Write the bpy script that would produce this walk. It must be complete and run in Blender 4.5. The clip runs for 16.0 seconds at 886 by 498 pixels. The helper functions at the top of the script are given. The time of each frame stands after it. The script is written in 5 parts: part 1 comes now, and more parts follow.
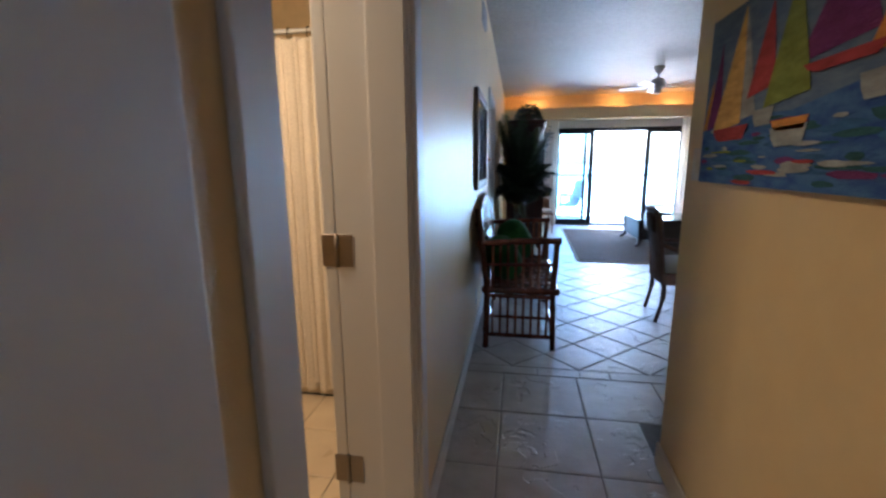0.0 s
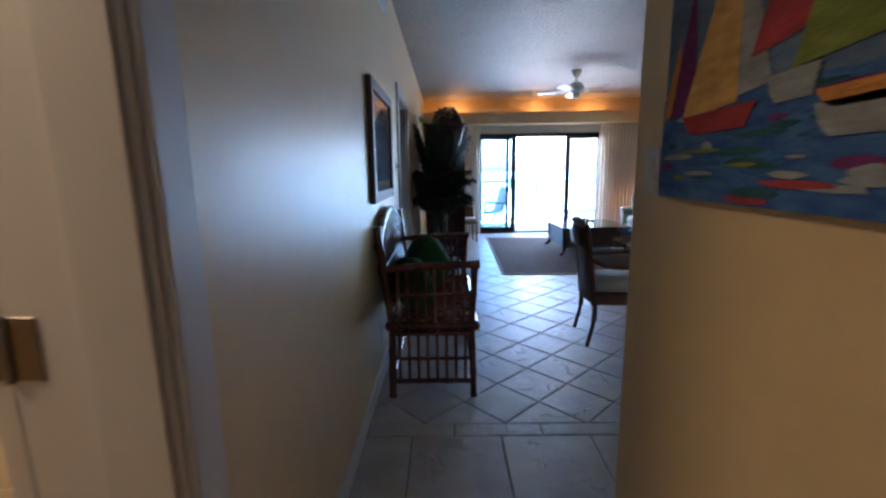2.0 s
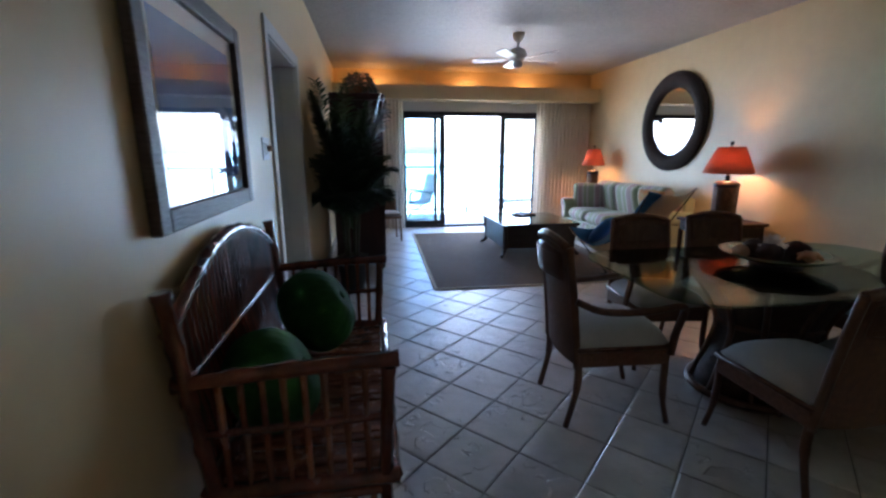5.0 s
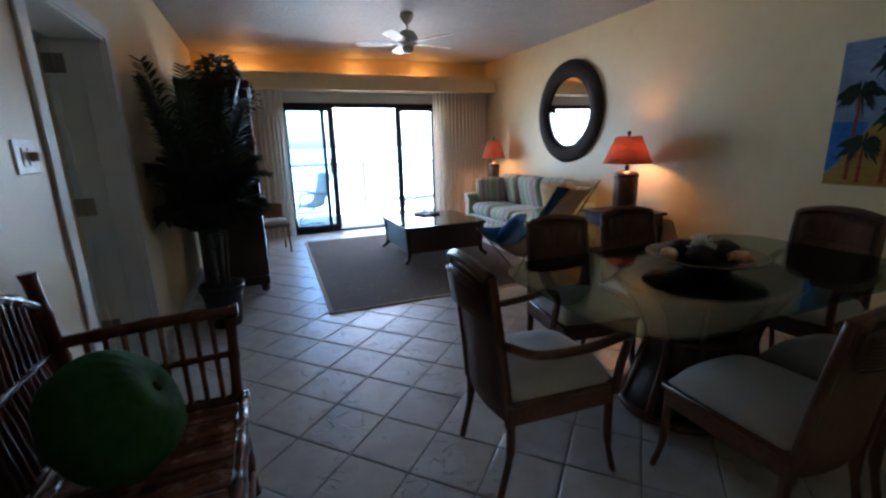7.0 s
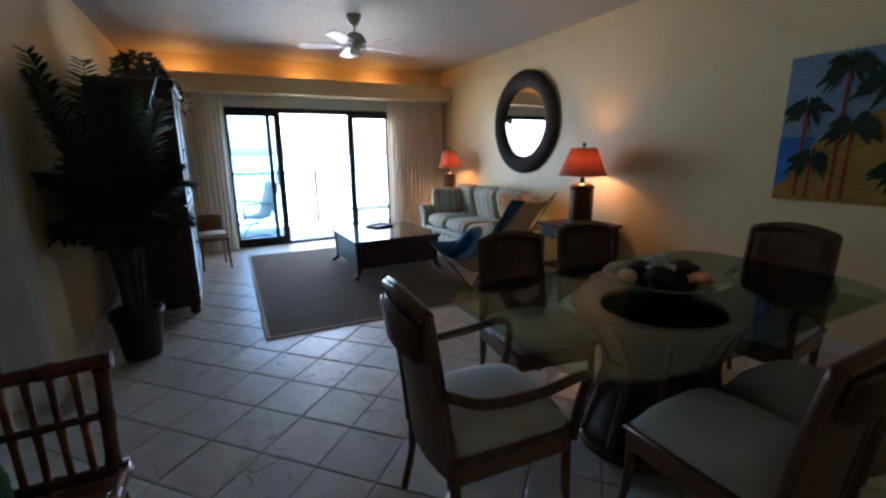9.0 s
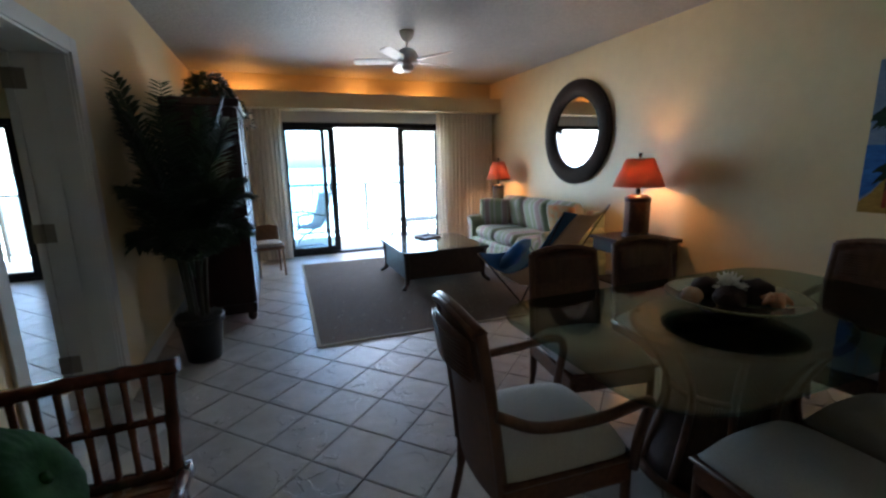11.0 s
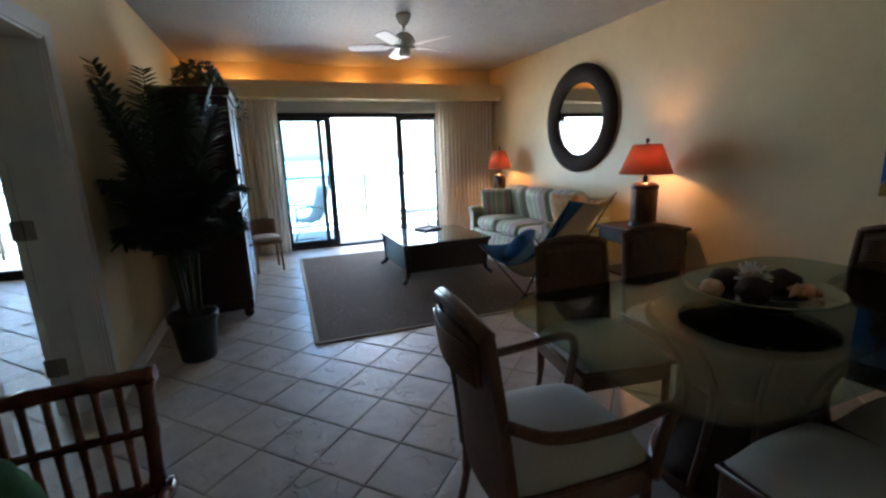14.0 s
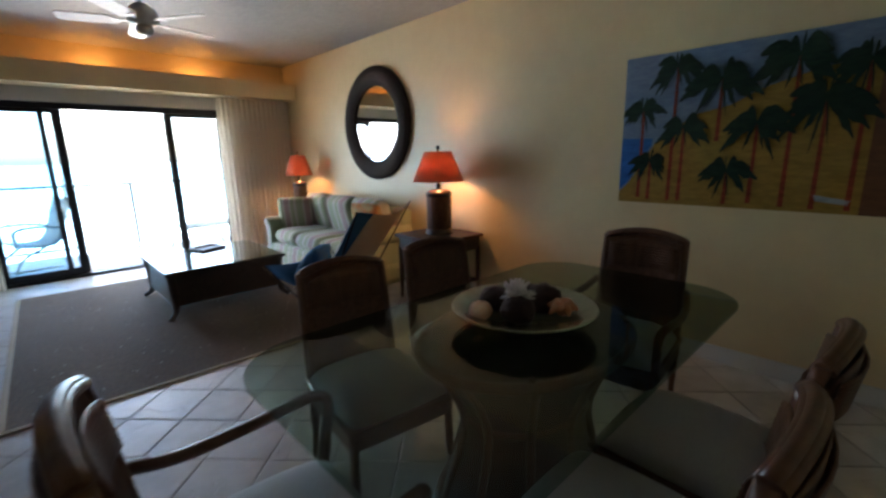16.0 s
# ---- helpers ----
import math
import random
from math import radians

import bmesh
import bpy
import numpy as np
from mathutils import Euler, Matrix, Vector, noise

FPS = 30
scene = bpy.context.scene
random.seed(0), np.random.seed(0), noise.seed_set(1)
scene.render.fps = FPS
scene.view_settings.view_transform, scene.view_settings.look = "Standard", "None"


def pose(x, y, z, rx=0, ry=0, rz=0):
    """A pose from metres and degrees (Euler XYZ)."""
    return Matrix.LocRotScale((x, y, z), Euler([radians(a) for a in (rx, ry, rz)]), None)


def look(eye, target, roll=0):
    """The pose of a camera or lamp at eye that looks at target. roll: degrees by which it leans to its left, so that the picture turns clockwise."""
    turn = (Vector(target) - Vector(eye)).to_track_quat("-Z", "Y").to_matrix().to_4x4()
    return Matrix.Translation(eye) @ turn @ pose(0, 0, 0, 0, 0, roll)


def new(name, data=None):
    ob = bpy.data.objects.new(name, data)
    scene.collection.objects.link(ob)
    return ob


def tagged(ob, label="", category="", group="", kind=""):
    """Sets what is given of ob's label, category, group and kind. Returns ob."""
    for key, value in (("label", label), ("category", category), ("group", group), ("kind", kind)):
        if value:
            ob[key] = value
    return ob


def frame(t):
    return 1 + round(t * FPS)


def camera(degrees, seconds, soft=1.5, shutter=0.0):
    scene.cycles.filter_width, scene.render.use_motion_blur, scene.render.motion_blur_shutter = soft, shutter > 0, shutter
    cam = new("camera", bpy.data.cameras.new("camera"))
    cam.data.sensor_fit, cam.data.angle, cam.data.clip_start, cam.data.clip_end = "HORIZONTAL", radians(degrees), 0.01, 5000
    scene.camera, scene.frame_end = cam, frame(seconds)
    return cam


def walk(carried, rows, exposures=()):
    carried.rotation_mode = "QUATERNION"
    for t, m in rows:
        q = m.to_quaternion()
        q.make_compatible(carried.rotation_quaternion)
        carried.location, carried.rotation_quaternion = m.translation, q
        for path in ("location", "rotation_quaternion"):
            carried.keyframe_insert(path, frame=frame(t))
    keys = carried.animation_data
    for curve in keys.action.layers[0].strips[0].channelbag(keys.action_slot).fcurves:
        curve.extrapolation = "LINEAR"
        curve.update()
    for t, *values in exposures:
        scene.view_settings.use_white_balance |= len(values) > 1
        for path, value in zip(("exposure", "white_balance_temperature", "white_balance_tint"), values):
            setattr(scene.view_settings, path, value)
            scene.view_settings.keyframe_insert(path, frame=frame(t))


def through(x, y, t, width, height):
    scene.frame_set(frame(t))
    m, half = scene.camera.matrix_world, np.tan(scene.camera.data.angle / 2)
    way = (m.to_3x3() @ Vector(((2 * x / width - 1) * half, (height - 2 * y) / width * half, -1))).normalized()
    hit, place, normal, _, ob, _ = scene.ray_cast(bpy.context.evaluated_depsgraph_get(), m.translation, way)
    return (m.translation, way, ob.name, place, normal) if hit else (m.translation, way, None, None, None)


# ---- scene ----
cam = camera(91.3, 16.0, soft=2.5, shutter=0.5)
PATH = [
    (0, (0.104, 0.064, 1.364), (-0.227, 1.998, 0.98), -0.5),
    (0.5, (0.137, 0.139, 1.359), (-0.03, 2.091, 0.955), -1.9),
    (1, (0.158, 0.293, 1.376), (0.171, 2.261, 1.019), -2.6),
    (1.5, (0.186, 0.472, 1.361), (0.236, 2.431, 0.963), -1.8),
    (2, (0.233, 0.712, 1.363), (0.216, 2.679, 1.006), -0.8),
    (2.5, (0.212, 1.007, 1.353), (0.315, 2.964, 0.955), -1.8),
    (3, (0.224, 1.218, 1.357), (0.402, 3.167, 0.944), -1.8),
    (3.2, (0.242, 1.306, 1.352), (0.393, 3.261, 0.957), -1.3),
    (5.5, (0.403, 2.215, 1.4), (0.836, 4.115, 0.951), -0.3),
    (6, (0.452, 2.376, 1.401), (1.036, 4.238, 0.96), -1.0),
    (6.5, (0.498, 2.517, 1.421), (1.209, 4.335, 0.987), -1.2),
    (7, (0.571, 2.612, 1.418), (1.298, 4.414, 0.946), -1.5),
    (7.5, (0.682, 2.707, 1.418), (1.407, 4.518, 0.974), 0.2),
    (8, (0.76, 2.777, 1.417), (1.565, 4.547, 0.948), -0.3),
    (8.2, (0.769, 2.794, 1.417), (1.661, 4.526, 0.964), -0.6),
    (10.3, (0.76, 2.829, 1.446), (1.587, 4.606, 1.048), -1.4),
    (10.5, (0.759, 2.847, 1.437), (1.519, 4.656, 1.049), -1.3),
    (11, (0.755, 2.845, 1.436), (1.46, 4.676, 1.048), -1.2),
    (11.5, (0.749, 2.848, 1.436), (1.439, 4.684, 1.046), -1.2),
    (12, (0.744, 2.869, 1.432), (1.42, 4.71, 1.042), -1.2),
    (12.5, (0.734, 2.878, 1.438), (1.411, 4.719, 1.049), -1.0),
    (13, (0.741, 2.887, 1.432), (1.441, 4.718, 1.037), -1.1),
    (13.5, (0.742, 2.92, 1.435), (1.474, 4.737, 1.028), -1.5),
    (14, (0.8, 2.968, 1.415), (1.497, 4.793, 0.989), -2.0),
    (14.5, (0.927, 3.02, 1.429), (1.605, 4.856, 1.021), -0.8),
    (15, (1.056, 3.045, 1.419), (1.933, 4.782, 0.955), -0.4),
    (15.5, (1.141, 3.086, 1.412), (2.316, 4.626, 0.912), -0.3),
    (16, (1.295, 3.152, 1.415), (2.642, 4.568, 0.989), -1.2),
]
EXPOSURES = [(0, 4.84, 5250, 15), (1, 4.55, 5250, 16), (2, 4.42, 5260, 17), (3, 4.42, 5400, 17), (5.5, 4.2, 5600, 16), (8, 4.03, 5880, 13), (12.5, 4.0, 6080, 11), (16, 4.22, 6250, 11)]
walk(cam, [(t, look(eye, target, roll)) for t, eye, target, roll in PATH], EXPOSURES)

# ---- world, sun, lamps ----
world = bpy.data.worlds.new("sky")
scene.world = world
world.use_nodes = True
wn = world.node_tree.nodes
sky = wn.new("ShaderNodeTexSky")
sky.sky_type = "NISHITA"
sky.sun_disc = False
sky.sun_elevation, sky.sun_rotation = radians(58), radians(150)
sky.air_density, sky.dust_density = 1.0, 2.5
wn["Background"].inputs["Strength"].default_value = 0.15
world.node_tree.links.new(sky.outputs["Color"], wn["Background"].inputs["Color"])
sun_data = bpy.data.lights.new("sun", "SUN")
sun_data.energy, sun_data.angle, sun_data.color = 5.0, radians(0.6), (1.0, 0.94, 0.86)
sun = new("sun", sun_data)
sun.matrix_world = look((0, 0, 0), (-0.28, 0.45, -0.85))


def lamp(name, kind, place, power, colour, size=0.1, target=None, **more):
    data = bpy.data.lights.new(name, kind)
    data.energy, data.color = power, colour
    if kind == "AREA":
        data.size = size
        data.spread = radians(more.get("spread", 180))
        if "size_y" in more:
            data.shape, data.size_y = "RECTANGLE", more["size_y"]
    elif kind == "SPOT":
        data.shadow_soft_size, data.spot_size, data.spot_blend = size, radians(more.get("cone", 100)), 0.8
    else:
        data.shadow_soft_size = size
    ob = new(name, data)
    ob.matrix_world = look(place, target) if target else pose(*place)
    return ob


WARM = (1.0, 0.52, 0.2)
# sky light entering by the sliding doors
lamp("window_light", "AREA", (2.23, 10.28, 1.08), 2.4, (0.70, 0.80, 1.0), 2.4, (2.23, 5.28, -0.5), size_y=1.8, spread=140)
lamp("bedroom_window_light", "AREA", (-2.72, 10.24, 1.1), 0.008, (0.85, 0.93, 1.0), 0.85, (-2.72, 0, 0.9), size_y=1.9)
# cove bulbs behind the valance
for x in (0.5, 2.12, 3.22):
    lamp("cove_light", "POINT", (x, 9.93, 2.46), 0.25, (1.0, 0.46, 0.13), 0.03)
# bulbs in the table lamps
lamp("lamp_bulb", "POINT", (4.20, 6.25, 1.285), 0.95, WARM, 0.05)
lamp("lamp_bulb", "POINT", (4.18, 9.17, 1.24), 1.0, WARM, 0.04)
# unseen warm lamp, added to light the bathroom
lamp("bathroom_light", "AREA", (-1.26, 1.04, 2.3), 0.92, (1.0, 0.68, 0.35), 0.5, (-1.26, 2.14, 0.0))
# unseen fill lamp added behind the camera to brighten the hall
lamp("hall_fill_light", "AREA", (0.35, -0.9, 2.6), 0.043, (1.0, 0.95, 0.95), 0.3, (0.4, 0.4, 0.8))

# ---- materials ----
def material(name, colour, rough=0.6, metal=0.0, colour2=None, scale=20.0, detail=4.0, stretch=(1, 1, 1), bump=0.0, bump_scale=None,
             random_tint=0.0, coat=0.0, spec=None, big=0.06, sheen=0.0):
    """Two scales of variation, fine relief and an optional tint from piece to piece."""
    m = bpy.data.materials.new(name)
    m.use_nodes = True
    nt = m.node_tree
    nodes, links = nt.nodes, nt.links
    bsdf = nodes["Principled BSDF"]
    bsdf.inputs["Roughness"].default_value = rough
    bsdf.inputs["Metallic"].default_value = metal
    bsdf.inputs["Coat Weight"].default_value = coat
    bsdf.inputs["Coat Roughness"].default_value = 0.15
    if sheen:
        bsdf.inputs["Sheen Weight"].default_value = sheen
    if spec is not None:
        bsdf.inputs["Specular IOR Level"].default_value = spec
    c1 = (*colour, 1)
    c2 = (*(colour2 or tuple(c * 0.82 for c in colour)), 1)
    coord = nodes.new("ShaderNodeTexCoord")
    mapping = nodes.new("ShaderNodeMapping")
    mapping.inputs["Scale"].default_value = stretch
    links.new(coord.outputs["Object"], mapping.inputs["Vector"])
    fine = nodes.new("ShaderNodeTexNoise")
    fine.inputs["Scale"].default_value, fine.inputs["Detail"].default_value = scale, detail
    links.new(mapping.outputs["Vector"], fine.inputs["Vector"])
    ramp = nodes.new("ShaderNodeValToRGB")
    ramp.color_ramp.elements[0].position, ramp.color_ramp.elements[0].color = 0.32, c2
    ramp.color_ramp.elements[1].position, ramp.color_ramp.elements[1].color = 0.68, c1
    links.new(fine.outputs["Fac"], ramp.inputs["Fac"])
    large = nodes.new("ShaderNodeTexNoise")
    large.inputs["Scale"].default_value, large.inputs["Detail"].default_value = 1.7, 3
    links.new(coord.outputs["Object"], large.inputs["Vector"])
    span = nodes.new("ShaderNodeMapRange")
    span.inputs["To Min"].default_value, span.inputs["To Max"].default_value = 1 - big * 2, 1 + big * 2
    links.new(large.outputs["Fac"], span.inputs["Value"])
    value = span.outputs["Result"]
    if random_tint:
        info = nodes.new("ShaderNodeObjectInfo")
        tint = nodes.new("ShaderNodeMapRange")
        tint.inputs["To Min"].default_value, tint.inputs["To Max"].default_value = 1 - random_tint, 1 + random_tint
        links.new(info.outputs["Random"], tint.inputs["Value"])
        times = nodes.new("ShaderNodeMath")
        times.operation = "MULTIPLY"
        links.new(value, times.inputs[0])
        links.new(tint.outputs["Result"], times.inputs[1])
        value = times.outputs[0]
    hsv = nodes.new("ShaderNodeHueSaturation")
    links.new(value, hsv.inputs["Value"])
    links.new(ramp.outputs["Color"], hsv.inputs["Color"])
    links.new(hsv.outputs["Color"], bsdf.inputs["Base Color"])
    wear = nodes.new("ShaderNodeMapRange")
    wear.inputs["To Min"].default_value, wear.inputs["To Max"].default_value = max(0.02, rough - 0.08), min(1, rough + 0.08)
    links.new(fine.outputs["Fac"], wear.inputs["Value"])
    links.new(wear.outputs["Result"], bsdf.inputs["Roughness"])
    if bump:
        relief = nodes.new("ShaderNodeTexNoise")
        relief.inputs["Scale"].default_value, relief.inputs["Detail"].default_value = bump_scale or scale, 5
        links.new(mapping.outputs["Vector"], relief.inputs["Vector"])
        b = nodes.new("ShaderNodeBump")
        b.inputs["Strength"].default_value, b.inputs["Distance"].default_value = bump, 0.01
        links.new(relief.outputs["Fac"], b.inputs["Height"])
        links.new(b.outputs["Normal"], bsdf.inputs["Normal"])
    return m


def node_colour(m, socket):
    """Feeds the material's base colour from another socket of its tree."""
    m.node_tree.links.new(socket, m.node_tree.nodes["Principled BSDF"].inputs["Base Color"])


M = {}
M["wall"] = material("cream_wall_paint", (0.70, 0.56, 0.325), 0.4, bump=0.12, bump_scale=160, scale=9, colour2=(0.67, 0.53, 0.305), big=0.03)
M["white"] = material("white_gloss_paint", (0.60, 0.59, 0.57), 0.45, scale=14, colour2=(0.60, 0.59, 0.57), bump=0.04, bump_scale=60, big=0.03)
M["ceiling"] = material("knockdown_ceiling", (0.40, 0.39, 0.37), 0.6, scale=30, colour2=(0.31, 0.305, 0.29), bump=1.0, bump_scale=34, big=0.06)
M["grout"] = material("grey_grout", (0.19, 0.185, 0.18), 0.85, scale=60, bump=0.3)
M["tile"] = material("grey_slate_look_tile", (0.53, 0.505, 0.475), 0.35, scale=7, detail=8, colour2=(0.42, 0.40, 0.37), bump=0.3, bump_scale=12,
                     random_tint=0.09, big=0.08)
M["bath_tile"] = material("beige_bath_tile", (0.62, 0.48, 0.30), 0.3, scale=6, colour2=(0.56, 0.43, 0.26), bump=0.05, random_tint=0.04)
M["bath_floor"] = material("beige_floor_tile", (0.66, 0.55, 0.38), 0.3, scale=6, colour2=(0.58, 0.47, 0.32), bump=0.05, random_tint=0.05)
M["bath_wall"] = material("warm_bath_paint", (0.66, 0.52, 0.30), 0.5, scale=9, bump=0.1, bump_scale=120)
M["bronze"] = material("dark_bronze_aluminium", (0.022, 0.021, 0.024), 0.38, 0.6, scale=40, bump=0.03)
M["steel"] = material("satin_nickel", (0.27, 0.24, 0.21), 0.38, 1.0, scale=80, stretch=(1, 1, 8), bump=0.03)
M["chrome"] = material("chrome", (0.7, 0.7, 0.7), 0.08, 1.0, scale=20)
M["concrete"] = material("painted_balcony_slab", (0.62, 0.62, 0.58), 0.8, scale=12, bump=0.2, bump_scale=70)


def thin_glass(name, tint, sharp=3.0, rough=0.01, most=0.85):
    """A pane: clear, with a weak mirror on it."""
    m = bpy.data.materials.new(name)
    m.use_nodes = True
    nt = m.node_tree
    nt.nodes.remove(nt.nodes["Principled BSDF"])
    clear = nt.nodes.new("ShaderNodeBsdfTransparent")
    clear.inputs["Color"].default_value = (*tint, 1)
    gloss = nt.nodes.new("ShaderNodeBsdfGlossy")
    gloss.inputs["Roughness"].default_value = rough
    mix = nt.nodes.new("ShaderNodeMixShader")
    facing = nt.nodes.new("ShaderNodeLayerWeight")
    facing.inputs["Blend"].default_value = 0.5
    power = nt.nodes.new("ShaderNodeMath")
    power.operation = "POWER"
    power.inputs[1].default_value = sharp
    nt.links.new(facing.outputs["Facing"], power.inputs[0])
    gain = nt.nodes.new("ShaderNodeMapRange")
    gain.inputs["To Min"].default_value, gain.inputs["To Max"].default_value = 0.035, most
    nt.links.new(power.outputs[0], gain.inputs["Value"])
    nt.links.new(gain.outputs["Result"], mix.inputs[0])
    nt.links.new(clear.outputs[0], mix.inputs[1])
    nt.links.new(gloss.outputs[0], mix.inputs[2])
    nt.links.new(mix.outputs[0], nt.nodes["Material Output"].inputs["Surface"])
    return m


M["pane"] = thin_glass("clear_pane", (0.96, 0.98, 0.98))
M["tinted"] = thin_glass("blue_tinted_pane", (0.76, 0.86, 0.92))
M["print_glass"] = thin_glass("print_glass", (0.98, 0.98, 0.98), 5.0)
M["tabletop"] = thin_glass("table_glass", (0.60, 0.70, 0.65), 4.6, 0.01, 0.62)
M["coffee_glass"] = thin_glass("coffee_table_glass", (0.62, 0.74, 0.70), 1.7, 0.10)


# ---- mesh helpers ----
def box(bm, lo, hi, bevel=0.0, seg=1):
    c = [(a + b) / 2 for a, b in zip(lo, hi)]
    s = [abs(b - a) for a, b in zip(lo, hi)]
    r = bmesh.ops.create_cube(bm, size=1.0, matrix=Matrix.Translation(c) @ Matrix.Diagonal((*s, 1)))
    if bevel:
        edges = list({e for v in r["verts"] for e in v.link_edges})
        bmesh.ops.bevel(bm, geom=edges, offset=bevel, segments=seg, affect="EDGES", profile=0.5)
    return bm


def boxed(lo, hi, bevel=0.0, seg=1):
    return box(bmesh.new(), lo, hi, bevel, seg)


def tube(bm, points, radius, sides=8, closed=False, cap=True):
    """A round bar along points; radius is a number or one for each point."""
    pts = [Vector(p) for p in points]
    n = len(pts)
    radii = radius if isinstance(radius, (list, tuple)) else [radius] * n
    rings = []
    up = Vector((0.13, 0.27, 1)).normalized()
    for i, p in enumerate(pts):
        a = pts[(i - 1) % n] if closed or i else p
        b = pts[(i + 1) % n] if closed or i < n - 1 else p
        d = (b - a).normalized()
        u = d.cross(up)
        if u.length < 1e-3:
            u = d.cross(Vector((1, 0, 0)))
        u.normalize()
        w = d.cross(u)
        rings.append([bm.verts.new(p + radii[i] * (math.cos(k * math.tau / sides) * u + math.sin(k * math.tau / sides) * w)) for k in range(sides)])
    for i in range(n if closed else n - 1):
        r, s = rings[i], rings[(i + 1) % n]
        for k in range(sides):
            f = bm.faces.new((r[k], r[(k + 1) % sides], s[(k + 1) % sides], s[k]))
            f.smooth = True
    if cap and not closed:
        bm.faces.new(rings[0])
        bm.faces.new(rings[-1])
    return bm


def bar(points, radius, sides=8, closed=False):
    return tube(bmesh.new(), points, radius, sides, closed)


def lathe(profile, sides=32, centre=(0, 0, 0), sx=1.0, sy=1.0, bm=None):
    """profile: (radius, z) from the bottom up."""
    bm = bm or bmesh.new()
    rings = []
    for r, z in profile:
        rings.append([bm.verts.new((centre[0] + sx * r * math.cos(k * math.tau / sides), centre[1] + sy * r * math.sin(k * math.tau / sides), centre[2] + z))
                      for k in range(sides)])
    for a, b in zip(rings, rings[1:]):
        for k in range(sides):
            f = bm.faces.new((a[k], a[(k + 1) % sides], b[(k + 1) % sides], b[k]))
            f.smooth = True
    for ring in (rings[0], rings[-1]):
        bm.faces.new(ring)
    return bm


def slab(outline, z0, z1, bm=None, bevel=0.0):
    """A flat plate with this outline in x and y."""
    bm = bm or bmesh.new()
    lo = [bm.verts.new((x, y, z0)) for x, y in outline]
    hi = [bm.verts.new((x, y, z1)) for x, y in outline]
    n = len(outline)
    top, bottom = bm.faces.new(hi), bm.faces.new(lo[::-1])
    for k in range(n):
        bm.faces.new((lo[k], lo[(k + 1) % n], hi[(k + 1) % n], hi[k]))
    if bevel:
        bmesh.ops.bevel(bm, geom=list(set(top.edges) | set(bottom.edges)), offset=bevel, segments=2, affect="EDGES")
    return bm


def sheet(rows, thick=0.0, closed_u=False):
    """A smooth surface through rows of points."""
    bm = bmesh.new()
    grid = [[bm.verts.new(p) for p in row] for row in rows]
    for a, b in zip(grid, grid[1:]):
        n = len(a)
        for k in range(n if closed_u else n - 1):
            f = bm.faces.new((a[k], a[(k + 1) % n], b[(k + 1) % n], b[k]))
            f.smooth = True
    if thick:
        bmesh.ops.recalc_face_normals(bm, faces=bm.faces)
        bmesh.ops.solidify(bm, geom=bm.faces[:], thickness=thick)
    return bm


def cushion(w, d, h, n=14, power=3.2, crown=1.0):
    """A stuffed cushion, w by d, h thick, its middle at the origin."""
    bm = bmesh.new()
    layers = []
    for side in (1, -1):
        grid = []
        for i in range(n + 1):
            row = []
            for j in range(n + 1):
                u, v = 2 * i / n - 1, 2 * j / n - 1
                e = max(0.0, (1 - abs(u) ** power) * (1 - abs(v) ** power)) ** 0.42
                inset = 1 - 0.05 * (abs(u) * abs(v)) ** 2
                row.append(bm.verts.new((u * w / 2 * inset, v * d / 2 * inset, side * crown * e * h / 2)))
            grid.append(row)
        for a, b in zip(grid, grid[1:]):
            for k in range(n):
                f = bm.faces.new((a[k], a[k + 1], b[k + 1], b[k]) if side < 0 else (a[k], b[k], b[k + 1], a[k + 1]))
                f.smooth = True
        layers.append(grid)
    bmesh.ops.remove_doubles(bm, verts=bm.verts[:], dist=0.0005)
    return bm


def moved(bm, m):
    bmesh.ops.transform(bm, matrix=m, verts=bm.verts[:])
    return bm


def mesh_of(name, bm, mat):
    bmesh.ops.recalc_face_normals(bm, faces=bm.faces[:])
    me = bpy.data.meshes.new(name)
    bm.to_mesh(me)
    bm.free()
    if mat:
        me.materials.append(mat)
    return me


def part(name, bm, mat, parent, label=""):
    ob = new(name, mesh_of(name, bm, mat))
    ob.parent = parent
    return tagged(ob, label)


def thing(name, place, label, category, group="", turn=0.0, tilt=(0, 0)):
    ob = new(name)
    ob.matrix_world = pose(*place, tilt[0], tilt[1], turn)
    ob.empty_display_size = 0.1
    return tagged(ob, label, category, group)


def solid(name, bm, mat, label, category, place=(0, 0, 0), turn=0.0, group=""):
    ob = new(name, mesh_of(name, bm, mat))
    ob.matrix_world = pose(*place, 0, 0, turn)
    return tagged(ob, label, category, group)


def structure(name, bm, mat, label):
    ob = new(name, mesh_of(name, bm, mat))
    return tagged(ob, label, name.split("_")[0], "", "structure")


def arc(a, b, rise, n=12):
    """Points from a to b, lifted by rise in the middle."""
    a, b = Vector(a), Vector(b)
    rise = Vector(rise)
    return [a.lerp(b, k / n) + rise * (1 - (2 * k / n - 1) ** 2) for k in range(n + 1)]


def smooth_path(points, n=6):
    """Catmull-Rom through the points."""
    p = [Vector(q) for q in points]
    p = [2 * p[0] - p[1]] + p + [2 * p[-1] - p[-2]]
    out = []
    for i in range(1, len(p) - 2):
        for k in range(n):
            t = k / n
            out.append(0.5 * (2 * p[i] + (p[i + 1] - p[i - 1]) * t + (2 * p[i - 1] - 5 * p[i] + 4 * p[i + 1] - p[i + 2]) * t * t
                              + (3 * p[i] - p[i - 1] - 3 * p[i + 1] + p[i + 2]) * t ** 3))
    out.append(p[-2])
    return out


